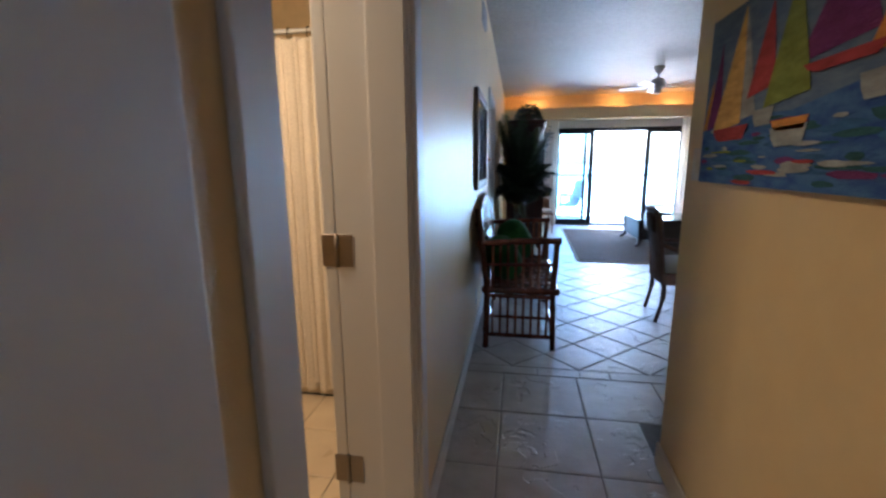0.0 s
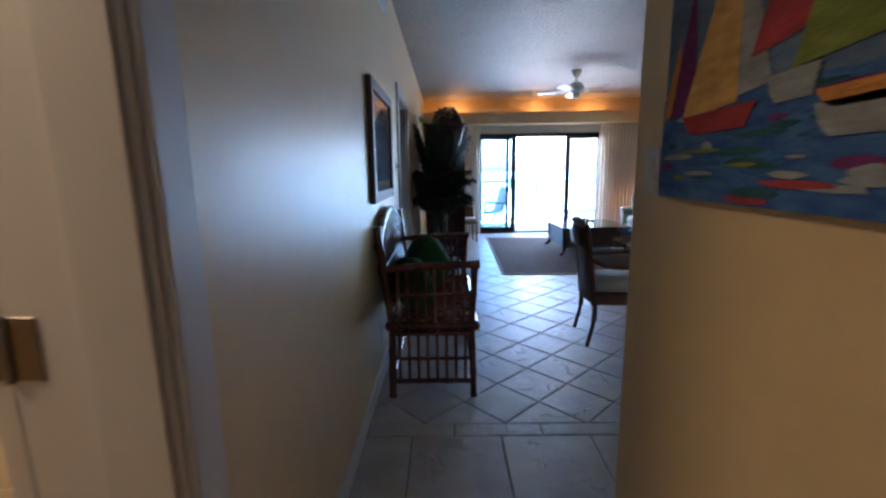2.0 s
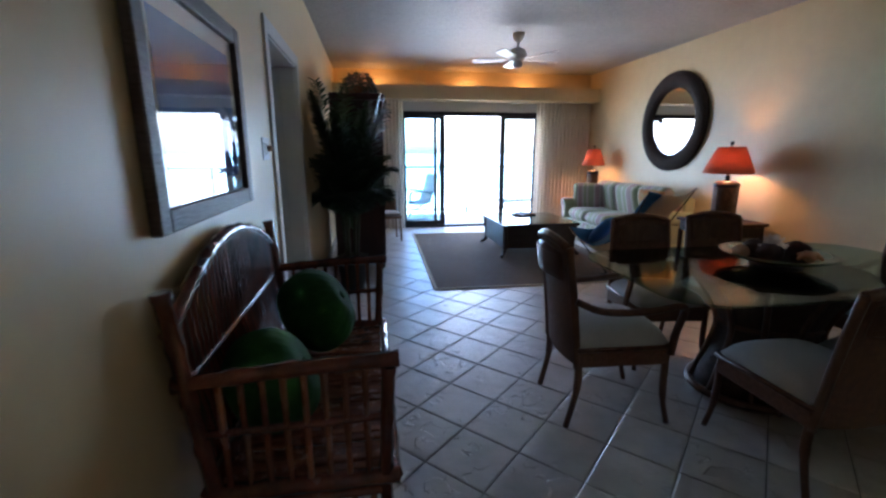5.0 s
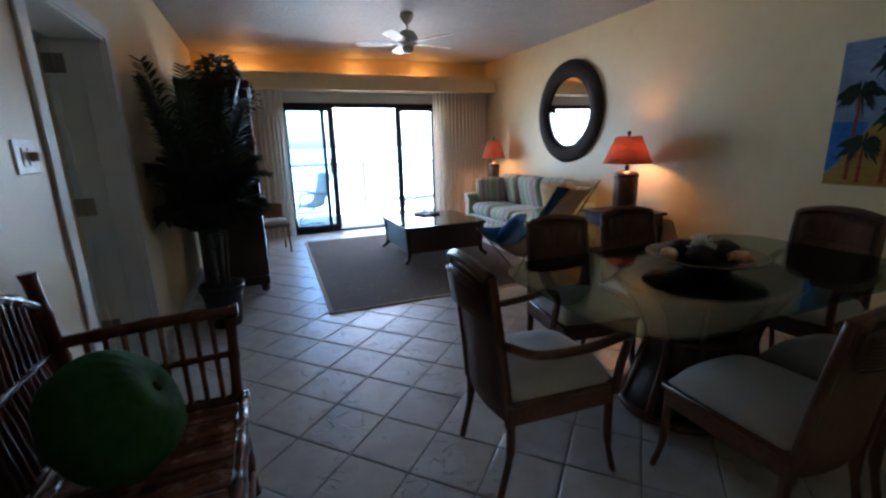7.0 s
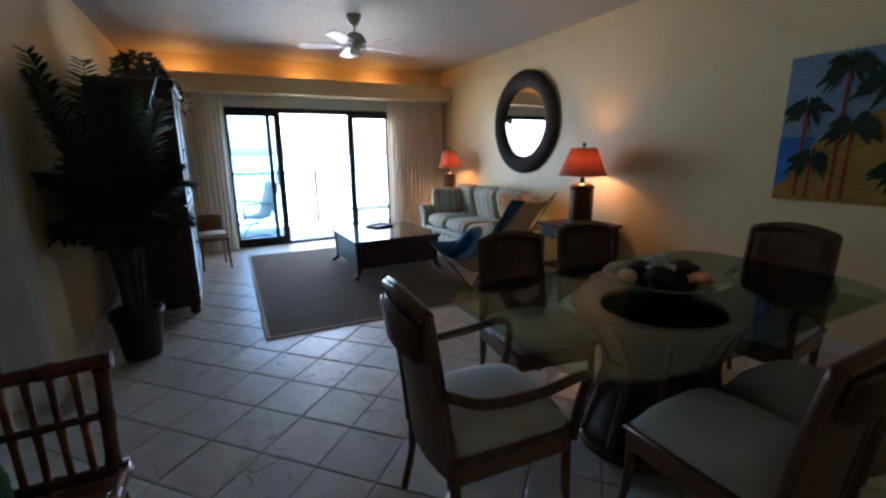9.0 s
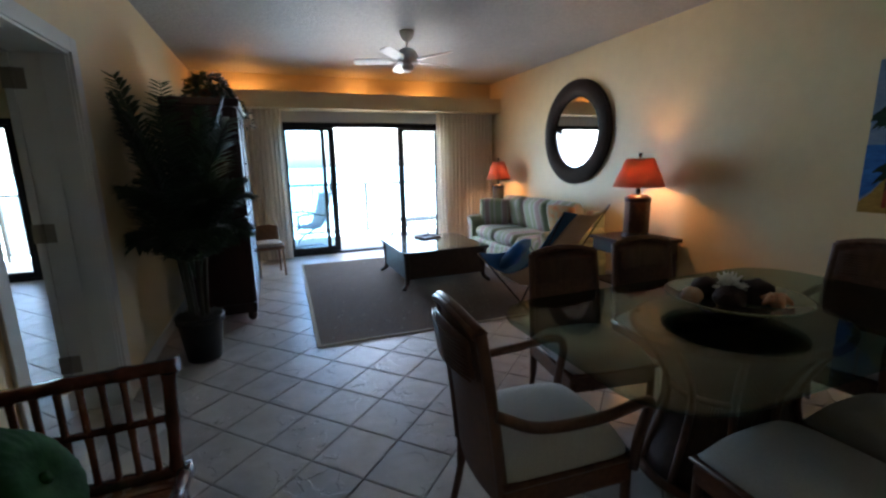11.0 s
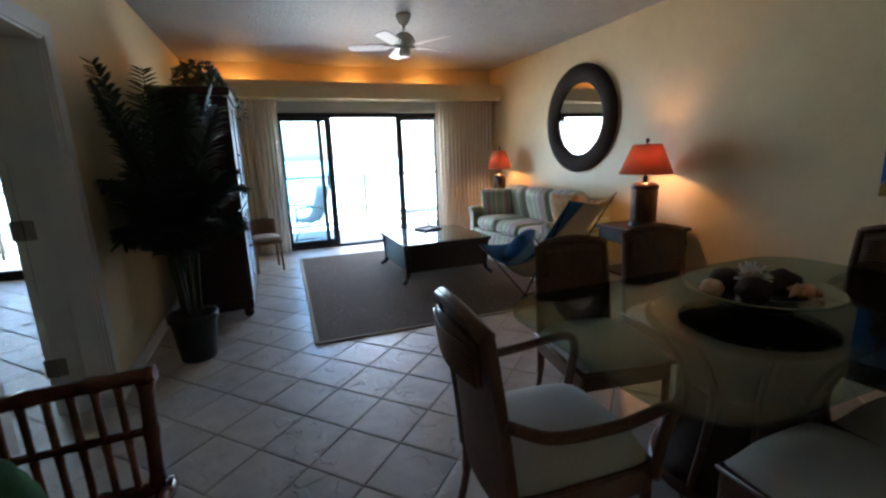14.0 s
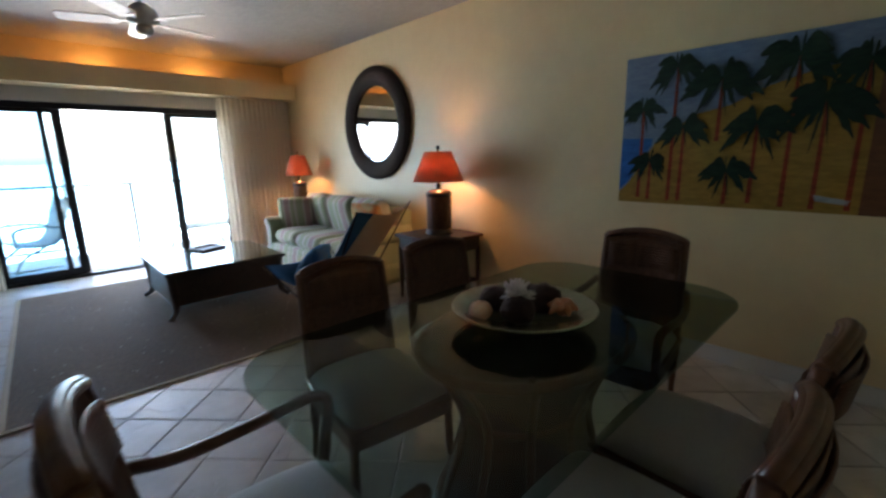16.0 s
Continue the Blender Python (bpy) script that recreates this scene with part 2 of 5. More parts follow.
def world_coords(m):
    """Takes a material's pattern from the place in the world, so that alike pieces differ."""
    nt = m.node_tree
    geo = nt.nodes.new("ShaderNodeNewGeometry")
    for link in list(nt.links):
        if link.from_node.type == "TEX_COORD":
            nt.links.new(geo.outputs["Position"], link.to_socket)
    return m


def cleft(m, scale, levels, strength):
    """Terraced relief like split slate, in patches, on top of a material's bump."""
    nt = m.node_tree

    def math_node(op, a, b=None):
        n = nt.nodes.new("ShaderNodeMath")
        n.operation = op
        nt.links.new(a, n.inputs[0])
        if isinstance(b, (int, float)):
            n.inputs[1].default_value = b
        elif b is not None:
            nt.links.new(b, n.inputs[1])
        return n.outputs[0]

    geo = nt.nodes.new("ShaderNodeNewGeometry")
    n = nt.nodes.new("ShaderNodeTexNoise")
    n.inputs["Scale"].default_value, n.inputs["Detail"].default_value, n.inputs["Distortion"].default_value = scale, 9.0, 0.25
    nt.links.new(geo.outputs["Position"], n.inputs["Vector"])
    x = math_node("MULTIPLY", n.outputs["Fac"], levels)
    edge = nt.nodes.new("ShaderNodeMapRange")
    edge.interpolation_type = "SMOOTHSTEP"
    edge.inputs["From Max"].default_value = 0.09
    nt.links.new(math_node("FRACT", x), edge.inputs["Value"])
    step = math_node("ADD", math_node("FLOOR", x), edge.outputs["Result"])
    patch = nt.nodes.new("ShaderNodeTexNoise")
    patch.inputs["Scale"].default_value = 3.1
    nt.links.new(geo.outputs["Position"], patch.inputs["Vector"])
    weight = nt.nodes.new("ShaderNodeMapRange")
    weight.inputs["From Min"].default_value, weight.inputs["From Max"].default_value = 0.44, 0.60
    nt.links.new(patch.outputs["Fac"], weight.inputs["Value"])
    b = nt.nodes.new("ShaderNodeBump")
    b.inputs["Distance"].default_value = 0.009
    nt.links.new(math_node("MULTIPLY", weight.outputs["Result"], strength), b.inputs["Strength"])
    nt.links.new(step, b.inputs["Height"])
    old = next(q for q in nt.nodes if q.type == "BUMP" and q != b)
    nt.links.new(old.outputs["Normal"], b.inputs["Normal"])
    nt.links.new(b.outputs["Normal"], nt.nodes["Principled BSDF"].inputs["Normal"])
    return m


def stripes(m, axis, bands, period):
    """Woven stripes across an axis of the object; bands: (start, colour) within one period."""
    nt = m.node_tree
    coord = nt.nodes.new("ShaderNodeTexCoord")
    sep = nt.nodes.new("ShaderNodeSeparateXYZ")
    nt.links.new(coord.outputs["Object"], sep.inputs[0])
    div = nt.nodes.new("ShaderNodeMath")
    div.operation = "MULTIPLY"
    div.inputs[1].default_value = 1 / period
    nt.links.new(sep.outputs[axis], div.inputs[0])
    frac = nt.nodes.new("ShaderNodeMath")
    frac.operation = "FRACT"
    nt.links.new(div.outputs[0], frac.inputs[0])
    ramp = nt.nodes.new("ShaderNodeValToRGB")
    ramp.color_ramp.interpolation = "CONSTANT"
    els = ramp.color_ramp.elements
    els[0].position, els[0].color = bands[0][0], (*bands[0][1], 1)
    els[1].position, els[1].color = bands[1][0], (*bands[1][1], 1)
    for p, c in bands[2:]:
        els.new(p).color = (*c, 1)
    nt.links.new(frac.outputs[0], ramp.inputs["Fac"])
    node_colour(m, ramp.outputs["Color"])
    return m


def weave(m, scale, strength, axis_a="X", axis_b="Z"):
    """Basket-weave relief: two crossed waves."""
    nt = m.node_tree
    coord = nt.nodes.new("ShaderNodeTexCoord")
    waves = []
    for axis in (axis_a, axis_b):
        w = nt.nodes.new("ShaderNodeTexWave")
        w.wave_type, w.bands_direction = "BANDS", axis
        w.inputs["Scale"].default_value = scale
        w.inputs["Distortion"].default_value = 0.4
        nt.links.new(coord.outputs["Object"], w.inputs["Vector"])
        waves.append(w)
    mul = nt.nodes.new("ShaderNodeMath")
    mul.operation = "MULTIPLY"
    nt.links.new(waves[0].outputs["Fac"], mul.inputs[0])
    nt.links.new(waves[1].outputs["Fac"], mul.inputs[1])
    b = nt.nodes.new("ShaderNodeBump")
    b.inputs["Strength"].default_value, b.inputs["Distance"].default_value = strength, 0.004
    nt.links.new(mul.outputs[0], b.inputs["Height"])
    nt.links.new(b.outputs["Normal"], nt.nodes["Principled BSDF"].inputs["Normal"])
    return m


cleft(world_coords(M["tile"]), 4.2, 7.0, 0.9)
for key in ("bath_tile", "bath_floor", "ceiling"):
    world_coords(M[key])
M["rattan"] = material("dark_stained_rattan", (0.15, 0.068, 0.037), 0.36, scale=30, colour2=(0.085, 0.037, 0.02), stretch=(1, 1, 0.25), bump=0.12, bump_scale=50)
M["woven"] = weave(material("woven_dark_rattan", (0.19, 0.088, 0.052), 0.5, scale=45, colour2=(0.115, 0.052, 0.03)), 34, 0.9, "Y", "Z")
# woven rattan again, its colour darkened to stand for shade under the tabletop
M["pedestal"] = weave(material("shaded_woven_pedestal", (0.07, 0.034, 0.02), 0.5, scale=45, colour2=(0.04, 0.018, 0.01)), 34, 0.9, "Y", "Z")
M["bamboo"] = material("lacquered_bamboo", (0.13, 0.034, 0.018), 0.24, scale=16, colour2=(0.055, 0.016, 0.01), stretch=(1, 1, 0.4), bump=0.1, bump_scale=30, coat=0.5, random_tint=0.25)
M["bamboo_tan"] = material("reddish_bamboo_slat", (0.24, 0.085, 0.04), 0.26, scale=16, colour2=(0.10, 0.034, 0.018), stretch=(1, 1, 0.4), bump=0.1, coat=0.4, random_tint=0.3)
M["seat"] = material("off_white_upholstery", (0.52, 0.51, 0.50), 0.85, scale=160, colour2=(0.46, 0.45, 0.44), bump=0.2, bump_scale=240, sheen=0.2)
M["green"] = material("green_satin", (0.028, 0.11, 0.026), 0.75, scale=30, colour2=(0.018, 0.075, 0.018), bump=0.5, bump_scale=16, spec=0.12)
M["mahogany"] = material("dark_mahogany", (0.05, 0.016, 0.011), 0.45, scale=10, colour2=(0.024, 0.009, 0.007), stretch=(1, 1, 0.1), bump=0.08, coat=0.08, spec=0.35)
M["espresso"] = weave(material("dark_woven_cane", (0.032, 0.022, 0.018), 0.4, scale=20, colour2=(0.016, 0.011, 0.009)), 26, 0.5, "X", "Z")
M["dark_wood"] = material("espresso_wood", (0.036, 0.022, 0.017), 0.3, scale=14, colour2=(0.018, 0.011, 0.009), stretch=(0.2, 1, 1), bump=0.05, coat=0.2)
M["rug"] = material("brown_sisal", (0.155, 0.105, 0.066), 0.95, scale=70, colour2=(0.066, 0.045, 0.029), bump=0.9, bump_scale=110, big=0.12)
M["rug_edge"] = material("cream_rug_binding", (0.50, 0.43, 0.32), 0.9, scale=120, colour2=(0.40, 0.34, 0.25), bump=0.3)
STRIPE = [(0.0, (0.50, 0.47, 0.39)), (0.12, (0.32, 0.36, 0.23)), (0.42, (0.50, 0.47, 0.39)), (0.52, (0.38, 0.27, 0.26)), (0.74, (0.50, 0.47, 0.39)), (0.84, (0.33, 0.37, 0.24))]
M["sofa"] = stripes(material("striped_sofa_fabric", (0.5, 0.5, 0.4), 0.9, scale=200, bump=0.25, bump_scale=260, sheen=0.2), "Y", STRIPE, 0.39)
M["pillow_stripe"] = stripes(material("striped_pillow_fabric", (0.5, 0.5, 0.4), 0.9, scale=200, bump=0.25, bump_scale=260), "X", STRIPE, 0.27)
M["orange_print"] = material("orange_floral_fabric", (0.55, 0.20, 0.07), 0.9, scale=11, colour2=(0.42, 0.36, 0.18), detail=1.0, bump=0.2)
M["blue_canvas"] = material("blue_canvas", (0.018, 0.13, 0.30), 0.8, scale=120, colour2=(0.013, 0.10, 0.24), bump=0.2, bump_scale=220)
M["cream_canvas"] = material("cream_canvas", (0.55, 0.44, 0.31), 0.85, scale=120, colour2=(0.48, 0.38, 0.26), bump=0.2, bump_scale=220)
M["iron"] = material("black_iron", (0.018, 0.017, 0.017), 0.45, 0.7, scale=60, bump=0.1)
M["leaf"] = material("palm_leaf", (0.045, 0.082, 0.034), 0.32, scale=18, colour2=(0.024, 0.048, 0.019), random_tint=0.3)
M["ivy"] = material("ivy_leaf", (0.04, 0.075, 0.036), 0.4, scale=25, colour2=(0.02, 0.042, 0.018))
M["cane"] = material("palm_cane", (0.05, 0.045, 0.025), 0.7, scale=20, stretch=(1, 1, 3), bump=0.5)
M["pot"] = material("dark_plastic_pot", (0.020, 0.019, 0.018), 0.5, scale=30, bump=0.15)
M["moss"] = material("spanish_moss", (0.12, 0.11, 0.085), 0.95, scale=60, colour2=(0.05, 0.045, 0.03), bump=1.0, bump_scale=70)
M["wicker"] = weave(material("brown_wicker", (0.16, 0.085, 0.045), 0.55, scale=40, colour2=(0.09, 0.045, 0.022)), 40, 0.9, "X", "Z")
M["rope_frame"] = material("dark_woven_mirror_frame", (0.035, 0.019, 0.013), 0.75, scale=50, colour2=(0.014, 0.008, 0.006), bump=0.9, bump_scale=45, spec=0.22)
M["drift"] = material("weathered_brown_frame_wood", (0.115, 0.085, 0.075), 0.5, scale=22, colour2=(0.055, 0.04, 0.036), stretch=(1, 1, 6), bump=0.35)
M["mat"] = material("off_white_mat_board", (0.62, 0.62, 0.58), 0.8, scale=60)
M["dish"] = material("olive_glazed_ceramic", (0.20, 0.215, 0.135), 0.22, scale=9, colour2=(0.13, 0.145, 0.09), coat=0.5)
M["coral"] = material("white_coral", (0.75, 0.72, 0.68), 0.8, scale=70, bump=0.5)
M["shell"] = material("peach_shell", (0.62, 0.30, 0.17), 0.5, scale=24, colour2=(0.66, 0.46, 0.32), bump=0.3)
M["conch"] = material("orange_conch", (0.55, 0.17, 0.06), 0.5, scale=30, colour2=(0.62, 0.34, 0.18), bump=0.3)
M["nut"] = material("dark_brown_seed_ball", (0.045, 0.022, 0.016), 0.75, scale=35, bump=1.0, bump_scale=45)
M["fan"] = material("white_fan_enamel", (0.74, 0.73, 0.69), 0.4, scale=20)
M["balcony_metal"] = material("bronze_rail", (0.15, 0.155, 0.16), 0.5, 0.2, scale=40)
M["sling"] = material("blue_grey_sling_mesh", (0.33, 0.36, 0.38), 0.7, scale=90, bump=0.2)
M["outdoor"] = material("grey_outdoor_aluminium", (0.40, 0.44, 0.47), 0.5, 0.3, scale=30)
M["tub"] = material("almond_enamel", (0.74, 0.66, 0.50), 0.15, scale=6, coat=0.4)
M["shower_curtain"] = material("white_waffle_curtain", (0.78, 0.70, 0.58), 0.85, scale=120, bump=0.5, bump_scale=110)
M["plate"] = material("white_switch_plastic", (0.62, 0.61, 0.58), 0.35, scale=20)


def translucent(name, colour, through):
    m = bpy.data.materials.new(name)
    m.use_nodes = True
    nt = m.node_tree
    nt.nodes.remove(nt.nodes["Principled BSDF"])
    d, t, mix = (nt.nodes.new("ShaderNodeBsdf" + n) for n in ("Diffuse", "Translucent", "Diffuse"))
    nt.nodes.remove(mix)
    mix = nt.nodes.new("ShaderNodeMixShader")
    noise_tex = nt.nodes.new("ShaderNodeTexNoise")
    noise_tex.inputs["Scale"].default_value = 120
    hue = nt.nodes.new("ShaderNodeMix")
    hue.data_type = "RGBA"
    hue.inputs["A"].default_value, hue.inputs["B"].default_value = (*colour, 1), (*(c * 0.8 for c in colour), 1)
    nt.links.new(noise_tex.outputs["Fac"], hue.inputs["Factor"])
    for s in (d, t):
        nt.links.new(hue.outputs["Result"], s.inputs["Color"])
    mix.inputs[0].default_value = through
    nt.links.new(d.outputs[0], mix.inputs[1])
    nt.links.new(t.outputs[0], mix.inputs[2])
    nt.links.new(mix.outputs[0], nt.nodes["Material Output"].inputs["Surface"])
    return m


M["shade"] = translucent("coral_linen_shade", (0.64, 0.25, 0.16), 0.28)
M["curtain"] = translucent("ivory_curtain", (0.86, 0.78, 0.66), 0.32)
mirror_glass = bpy.data.materials.new("mirror_silver")
mirror_glass.use_nodes = True
mb = mirror_glass.node_tree.nodes["Principled BSDF"]
mb.inputs["Metallic"].default_value, mb.inputs["Roughness"].default_value = 1.0, 0.01
mb.inputs["Base Color"].default_value = (0.86, 0.87, 0.87, 1)


def paint(name, colour, colour2=None):
    return material(name, colour, 0.75, spec=0.2, scale=14, detail=6, colour2=colour2 or tuple(c * 0.6 for c in colour), bump=0.5, bump_scale=60, stretch=(1, 1, 3))


def speckle(m, scale, limit, colour):
    """Sparse pale flecks over a material's base colour."""
    nt = m.node_tree
    coord = nt.nodes.new("ShaderNodeTexCoord")
    v = nt.nodes.new("ShaderNodeTexVoronoi")
    v.inputs["Scale"].default_value = scale
    nt.links.new(coord.outputs["Object"], v.inputs["Vector"])
    dots = nt.nodes.new("ShaderNodeMath")
    dots.operation = "LESS_THAN"
    dots.inputs[1].default_value = 0.22
    nt.links.new(v.outputs["Distance"], dots.inputs[0])
    pick = nt.nodes.new("ShaderNodeMath")
    pick.operation = "GREATER_THAN"
    pick.inputs[1].default_value = limit
    nt.links.new(v.outputs["Color"], pick.inputs[0])
    both = nt.nodes.new("ShaderNodeMath")
    both.operation = "MULTIPLY"
    nt.links.new(dots.outputs[0], both.inputs[0])
    nt.links.new(pick.outputs[0], both.inputs[1])
    mix = nt.nodes.new("ShaderNodeMix")
    mix.data_type = "RGBA"
    base = nt.nodes["Principled BSDF"].inputs["Base Color"].links[0].from_socket
    nt.links.new(both.outputs[0], mix.inputs["Factor"])
    nt.links.new(base, mix.inputs["A"])
    mix.inputs["B"].default_value = (*colour, 1)
    node_colour(m, mix.outputs["Result"])


speckle(M["rug"], 30, 0.80, (0.42, 0.36, 0.28))

# ---- the large structure ----
XW, XE, YN, YS, H = -0.21, 4.50, 10.10, 1.965, 2.79
HALL_E, HALL_S, TW = 0.772, -1.6, 0.25
WIN = (0.90, 3.56, 2.105)
BATH_DOOR, BED_DOOR, DOOR_H = (0.59, 1.37), (4.89, 5.905), 2.07


def wall_x(name, x0, x1, y0, y1, openings, mat, label, top=H, base=0.0):
    """A wall that runs along y, with openings (y0, y1, z0, z1)."""
    bm = bmesh.new()
    y = y0
    for a, b, z0, z1 in sorted(openings):
        box(bm, (x0, y, base), (x1, a, top))
        if z0 > base:
            box(bm, (x0, a, base), (x1, b, z0))
        box(bm, (x0, a, z1), (x1, b, top))
        y = b
    box(bm, (x0, y, base), (x1, y1, top))
    return structure(name, bm, mat, label)


def wall_y(name, y0, y1, x0, x1, openings, mat, label, top=H, base=0.0):
    bm = bmesh.new()
    x = x0
    for a, b, z0, z1 in sorted(openings):
        box(bm, (x, y0, base), (a, y1, top))
        if z0 > base:
            box(bm, (a, y0, base), (b, y1, z0))
        box(bm, (a, y0, z1), (b, y1, top))
        x = b
    box(bm, (x, y0, base), (x1, y1, top))
    return structure(name, bm, mat, label)


wall_x("wall_west", XW - TW, XW, HALL_S, YN + 0.2, [(*BATH_DOOR, 0, DOOR_H), (*BED_DOOR, 0, DOOR_H)], M["wall"], "cream painted wall of hall and living room with two doorways")
wall_x("wall_east", XE, XE + 0.2, YS - 0.12, YN + 0.2, [], M["wall"], "long cream painted living room wall")
wall_y("wall_north", YN, YN + 0.2, XW, XE, [(WIN[0], WIN[1], 0, WIN[2])], M["wall"], "cream wall around the balcony sliding doors")
wall_y("wall_south", YS - 0.12, YS, HALL_E, XE, [], M["wall"], "cream wall behind the dining table")
wall_x("wall_hall", HALL_E, HALL_E + 0.12, HALL_S, YS - 0.12, [], M["wall"], "cream painted hall wall")
wall_y("wall_entry", HALL_S - 0.15, HALL_S, XW - TW, HALL_E + 0.12, [], M["wall"], "cream wall at the end of the hall")
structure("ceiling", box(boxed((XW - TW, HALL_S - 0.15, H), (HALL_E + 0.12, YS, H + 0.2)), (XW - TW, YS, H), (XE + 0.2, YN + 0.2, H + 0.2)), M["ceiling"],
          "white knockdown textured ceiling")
floor = structure("floor", boxed((XW - TW, HALL_S - 0.15, -0.2), (XE + 0.2, YN + 0.2, -0.006)), M["grout"], "grey slate-look tiled floor")

# valance in front of the sliding doors, open above for the cove lights
bm = boxed((XW, 9.70, 2.265), (XE, 9.72, 2.495))
box(bm, (XW, 9.72, 2.265), (XE, YN, 2.28))
structure("valance", bm, M["wall"], "cream painted valance box with cove lighting above")
structure("trim_header", boxed((WIN[0] - 0.06, YN - 0.03, WIN[2]), (WIN[1] + 0.06, YN - 0.002, 2.265), 0.004), M["white"], "white header board above the sliding doors")


def baseboard(name, lo, hi):
    structure(name, boxed(lo, hi, 0.006), M["white"], "white painted baseboard")


BB = 0.115
for a, b in ((HALL_S, -0.79), (0.432, BATH_DOOR[0] - 0.085), (BATH_DOOR[1] + 0.085, BED_DOOR[0] - 0.085), (BED_DOOR[1] + 0.085, YN)):
    if b - a > 0.05:
        baseboard("baseboard", (XW + 0.0005, a, 0), (XW + 0.014, b, BB))
baseboard("baseboard", (XE - 0.014, YS, 0), (XE - 0.0005, YN, BB))
baseboard("baseboard", (HALL_E - 0.014, HALL_S, 0), (HALL_E - 0.0005, YS + 0.014, BB))
baseboard("baseboard", (HALL_E, YS + 0.0005, 0), (XE - 0.014, YS + 0.014, BB))
baseboard("baseboard", (WIN[1] + 0.06, YN - 0.014, 0), (XE - 0.014, YN - 0.0005, BB))
baseboard("baseboard", (XW + 0.014, YN - 0.014, 0), (WIN[0] - 0.06, YN - 0.0005, BB))


def door_frame(name, y0, y1, label):
    """Jamb lining, stops and casings of a doorway in the west wall, with an open leaf folded back into the room beyond."""
    e = tagged(new(name), label, "door", "", "structure")
    e.matrix_world = pose(XW, (y0 + y1) / 2, 0)
    back = XW - TW
    oy = (y0 + y1) / 2

    def p(n, lo, hi, bevel=0.003, mat="white", lab=""):
        return part(n, boxed((lo[0] - XW, lo[1] - oy, lo[2]), (hi[0] - XW, hi[1] - oy, hi[2]), bevel, 2), M[mat], e, lab)

    t = 0.018
    p("jamb", (back - 0.002, y0, 0), (XW + 0.002, y0 + t, DOOR_H))
    p("jamb", (back - 0.002, y1 - t, 0), (XW + 0.002, y1, DOOR_H))
    p("jamb_head", (back - 0.002, y0 + t, DOOR_H - t), (XW + 0.002, y1 - t, DOOR_H))
    for a, b in ((y0 + t, y0 + t + 0.012), (y1 - t - 0.012, y1 - t)):
        p("stop", (XW - 0.125, a, 0), (XW - 0.01, b, DOOR_H - t))
    w = 0.085
    for a, b in ((y0 - w, y0 + 0.006), (y1 - 0.006, y1 + w)):
        p("casing", (XW, a, 0), (XW + 0.016, b, DOOR_H + w - 0.006), 0.005)
    p("casing_head", (XW, y0 + 0.006, DOOR_H - 0.006), (XW + 0.016, y1 - 0.006, DOOR_H + w - 0.006), 0.005)
    leaf = p("door_leaf", (back - 0.045, y1 - t, 0.012), (back - 0.004, y1 - t + 0.80, DOOR_H - t - 0.004), 0.003)
    for z in (0.305, 1.095, 1.92):
        h = part("hinge", boxed((back - 0.052 - XW, y1 - t - 0.0035 - oy, z - 0.053), (back + 0.052 - XW, y1 - t - 0.0005 - oy, z + 0.053), 0.0012), M["steel"], e, "satin nickel hinge")
        part("pin", bar([(back - XW, y1 - t - 0.006 - oy, z - 0.055), (back - XW, y1 - t - 0.006 - oy, z + 0.055)], 0.0065, 10), M["steel"], h)
    p("strike_plate", (back + 0.10, y0 + t, 0.93), (back + 0.135, y0 + t + 0.0025, 1.03), 0.001, "steel", "brass-toned strike plate")
    return e


door_frame("door_1", *BATH_DOOR, "white painted doorway with its door folded open into the bathroom")
door_frame("door_2", *BED_DOOR, "white painted doorway with its door folded open into the bedroom")

# closed white closet door beside the bathroom
e = tagged(new("door_3"), "closed flush white closet door in the hall", "door", "", "structure")
e.matrix_world = pose(XW, -0.03, 0)
part("door_leaf", boxed((0.001, -0.75, 0.01), (0.02, 0.455, DOOR_H + 0.06), 0.004, 2), M["white"], e)
part("pull", moved(lathe([(0.022, 0), (0.022, 0.003), (0.012, 0.004)], 20), pose(0.02, -0.65, 1.0, 0, 90, 0)), M["steel"], e, "satin nickel finger pull")


# ---- sliding doors ----
def sliding_door(name, x0, x1, z1, panels, label):
    """panels: (x0, x1, y of the track, glass) of each leaf."""
    e = tagged(new(name), label, "window", "", "structure")
    y = YN + 0.06
    e.matrix_world = pose((x0 + x1) / 2, y, 0)
    ox = (x0 + x1) / 2
    f = 0.045

    def p(n, lo, hi, parent=e, mat="bronze", bevel=0.003, lab=""):
        return part(n, boxed((lo[0] - ox, lo[1], lo[2]), (hi[0] - ox, hi[1], hi[2]), bevel), M[mat], parent, lab)

    p("window_frame", (x0, -0.05, 0.0), (x0 + f, 0.07, z1))
    p("window_frame", (x1 - f, -0.05, 0.0), (x1, 0.07, z1))
    p("window_head", (x0 + f, -0.05, z1 - 0.075), (x1 - f, 0.07, z1))
    p("track", (x0 + f, -0.05, 0.0), (x1 - f, 0.07, 0.035))
    for a, b, dy, kind in panels:
        s = 0.058
        leaf = p("leaf_frame", (a, dy - 0.015, 0.035), (a + s, dy + 0.015, z1 - 0.075))
        p("stile", (b - s, dy - 0.015, 0.035), (b, dy + 0.015, z1 - 0.075), leaf)
        p("rail", (a + s, dy - 0.015, 0.035), (b - s, dy + 0.015, 0.12), leaf)
        p("rail", (a + s, dy - 0.015, z1 - 0.12), (b - s, dy + 0.015, z1 - 0.075), leaf)
        pane = p("pane", (a + s, dy - 0.003, 0.12), (b - s, dy + 0.003, z1 - 0.12), leaf, kind, 0)
        pane.visible_shadow = False
    return e


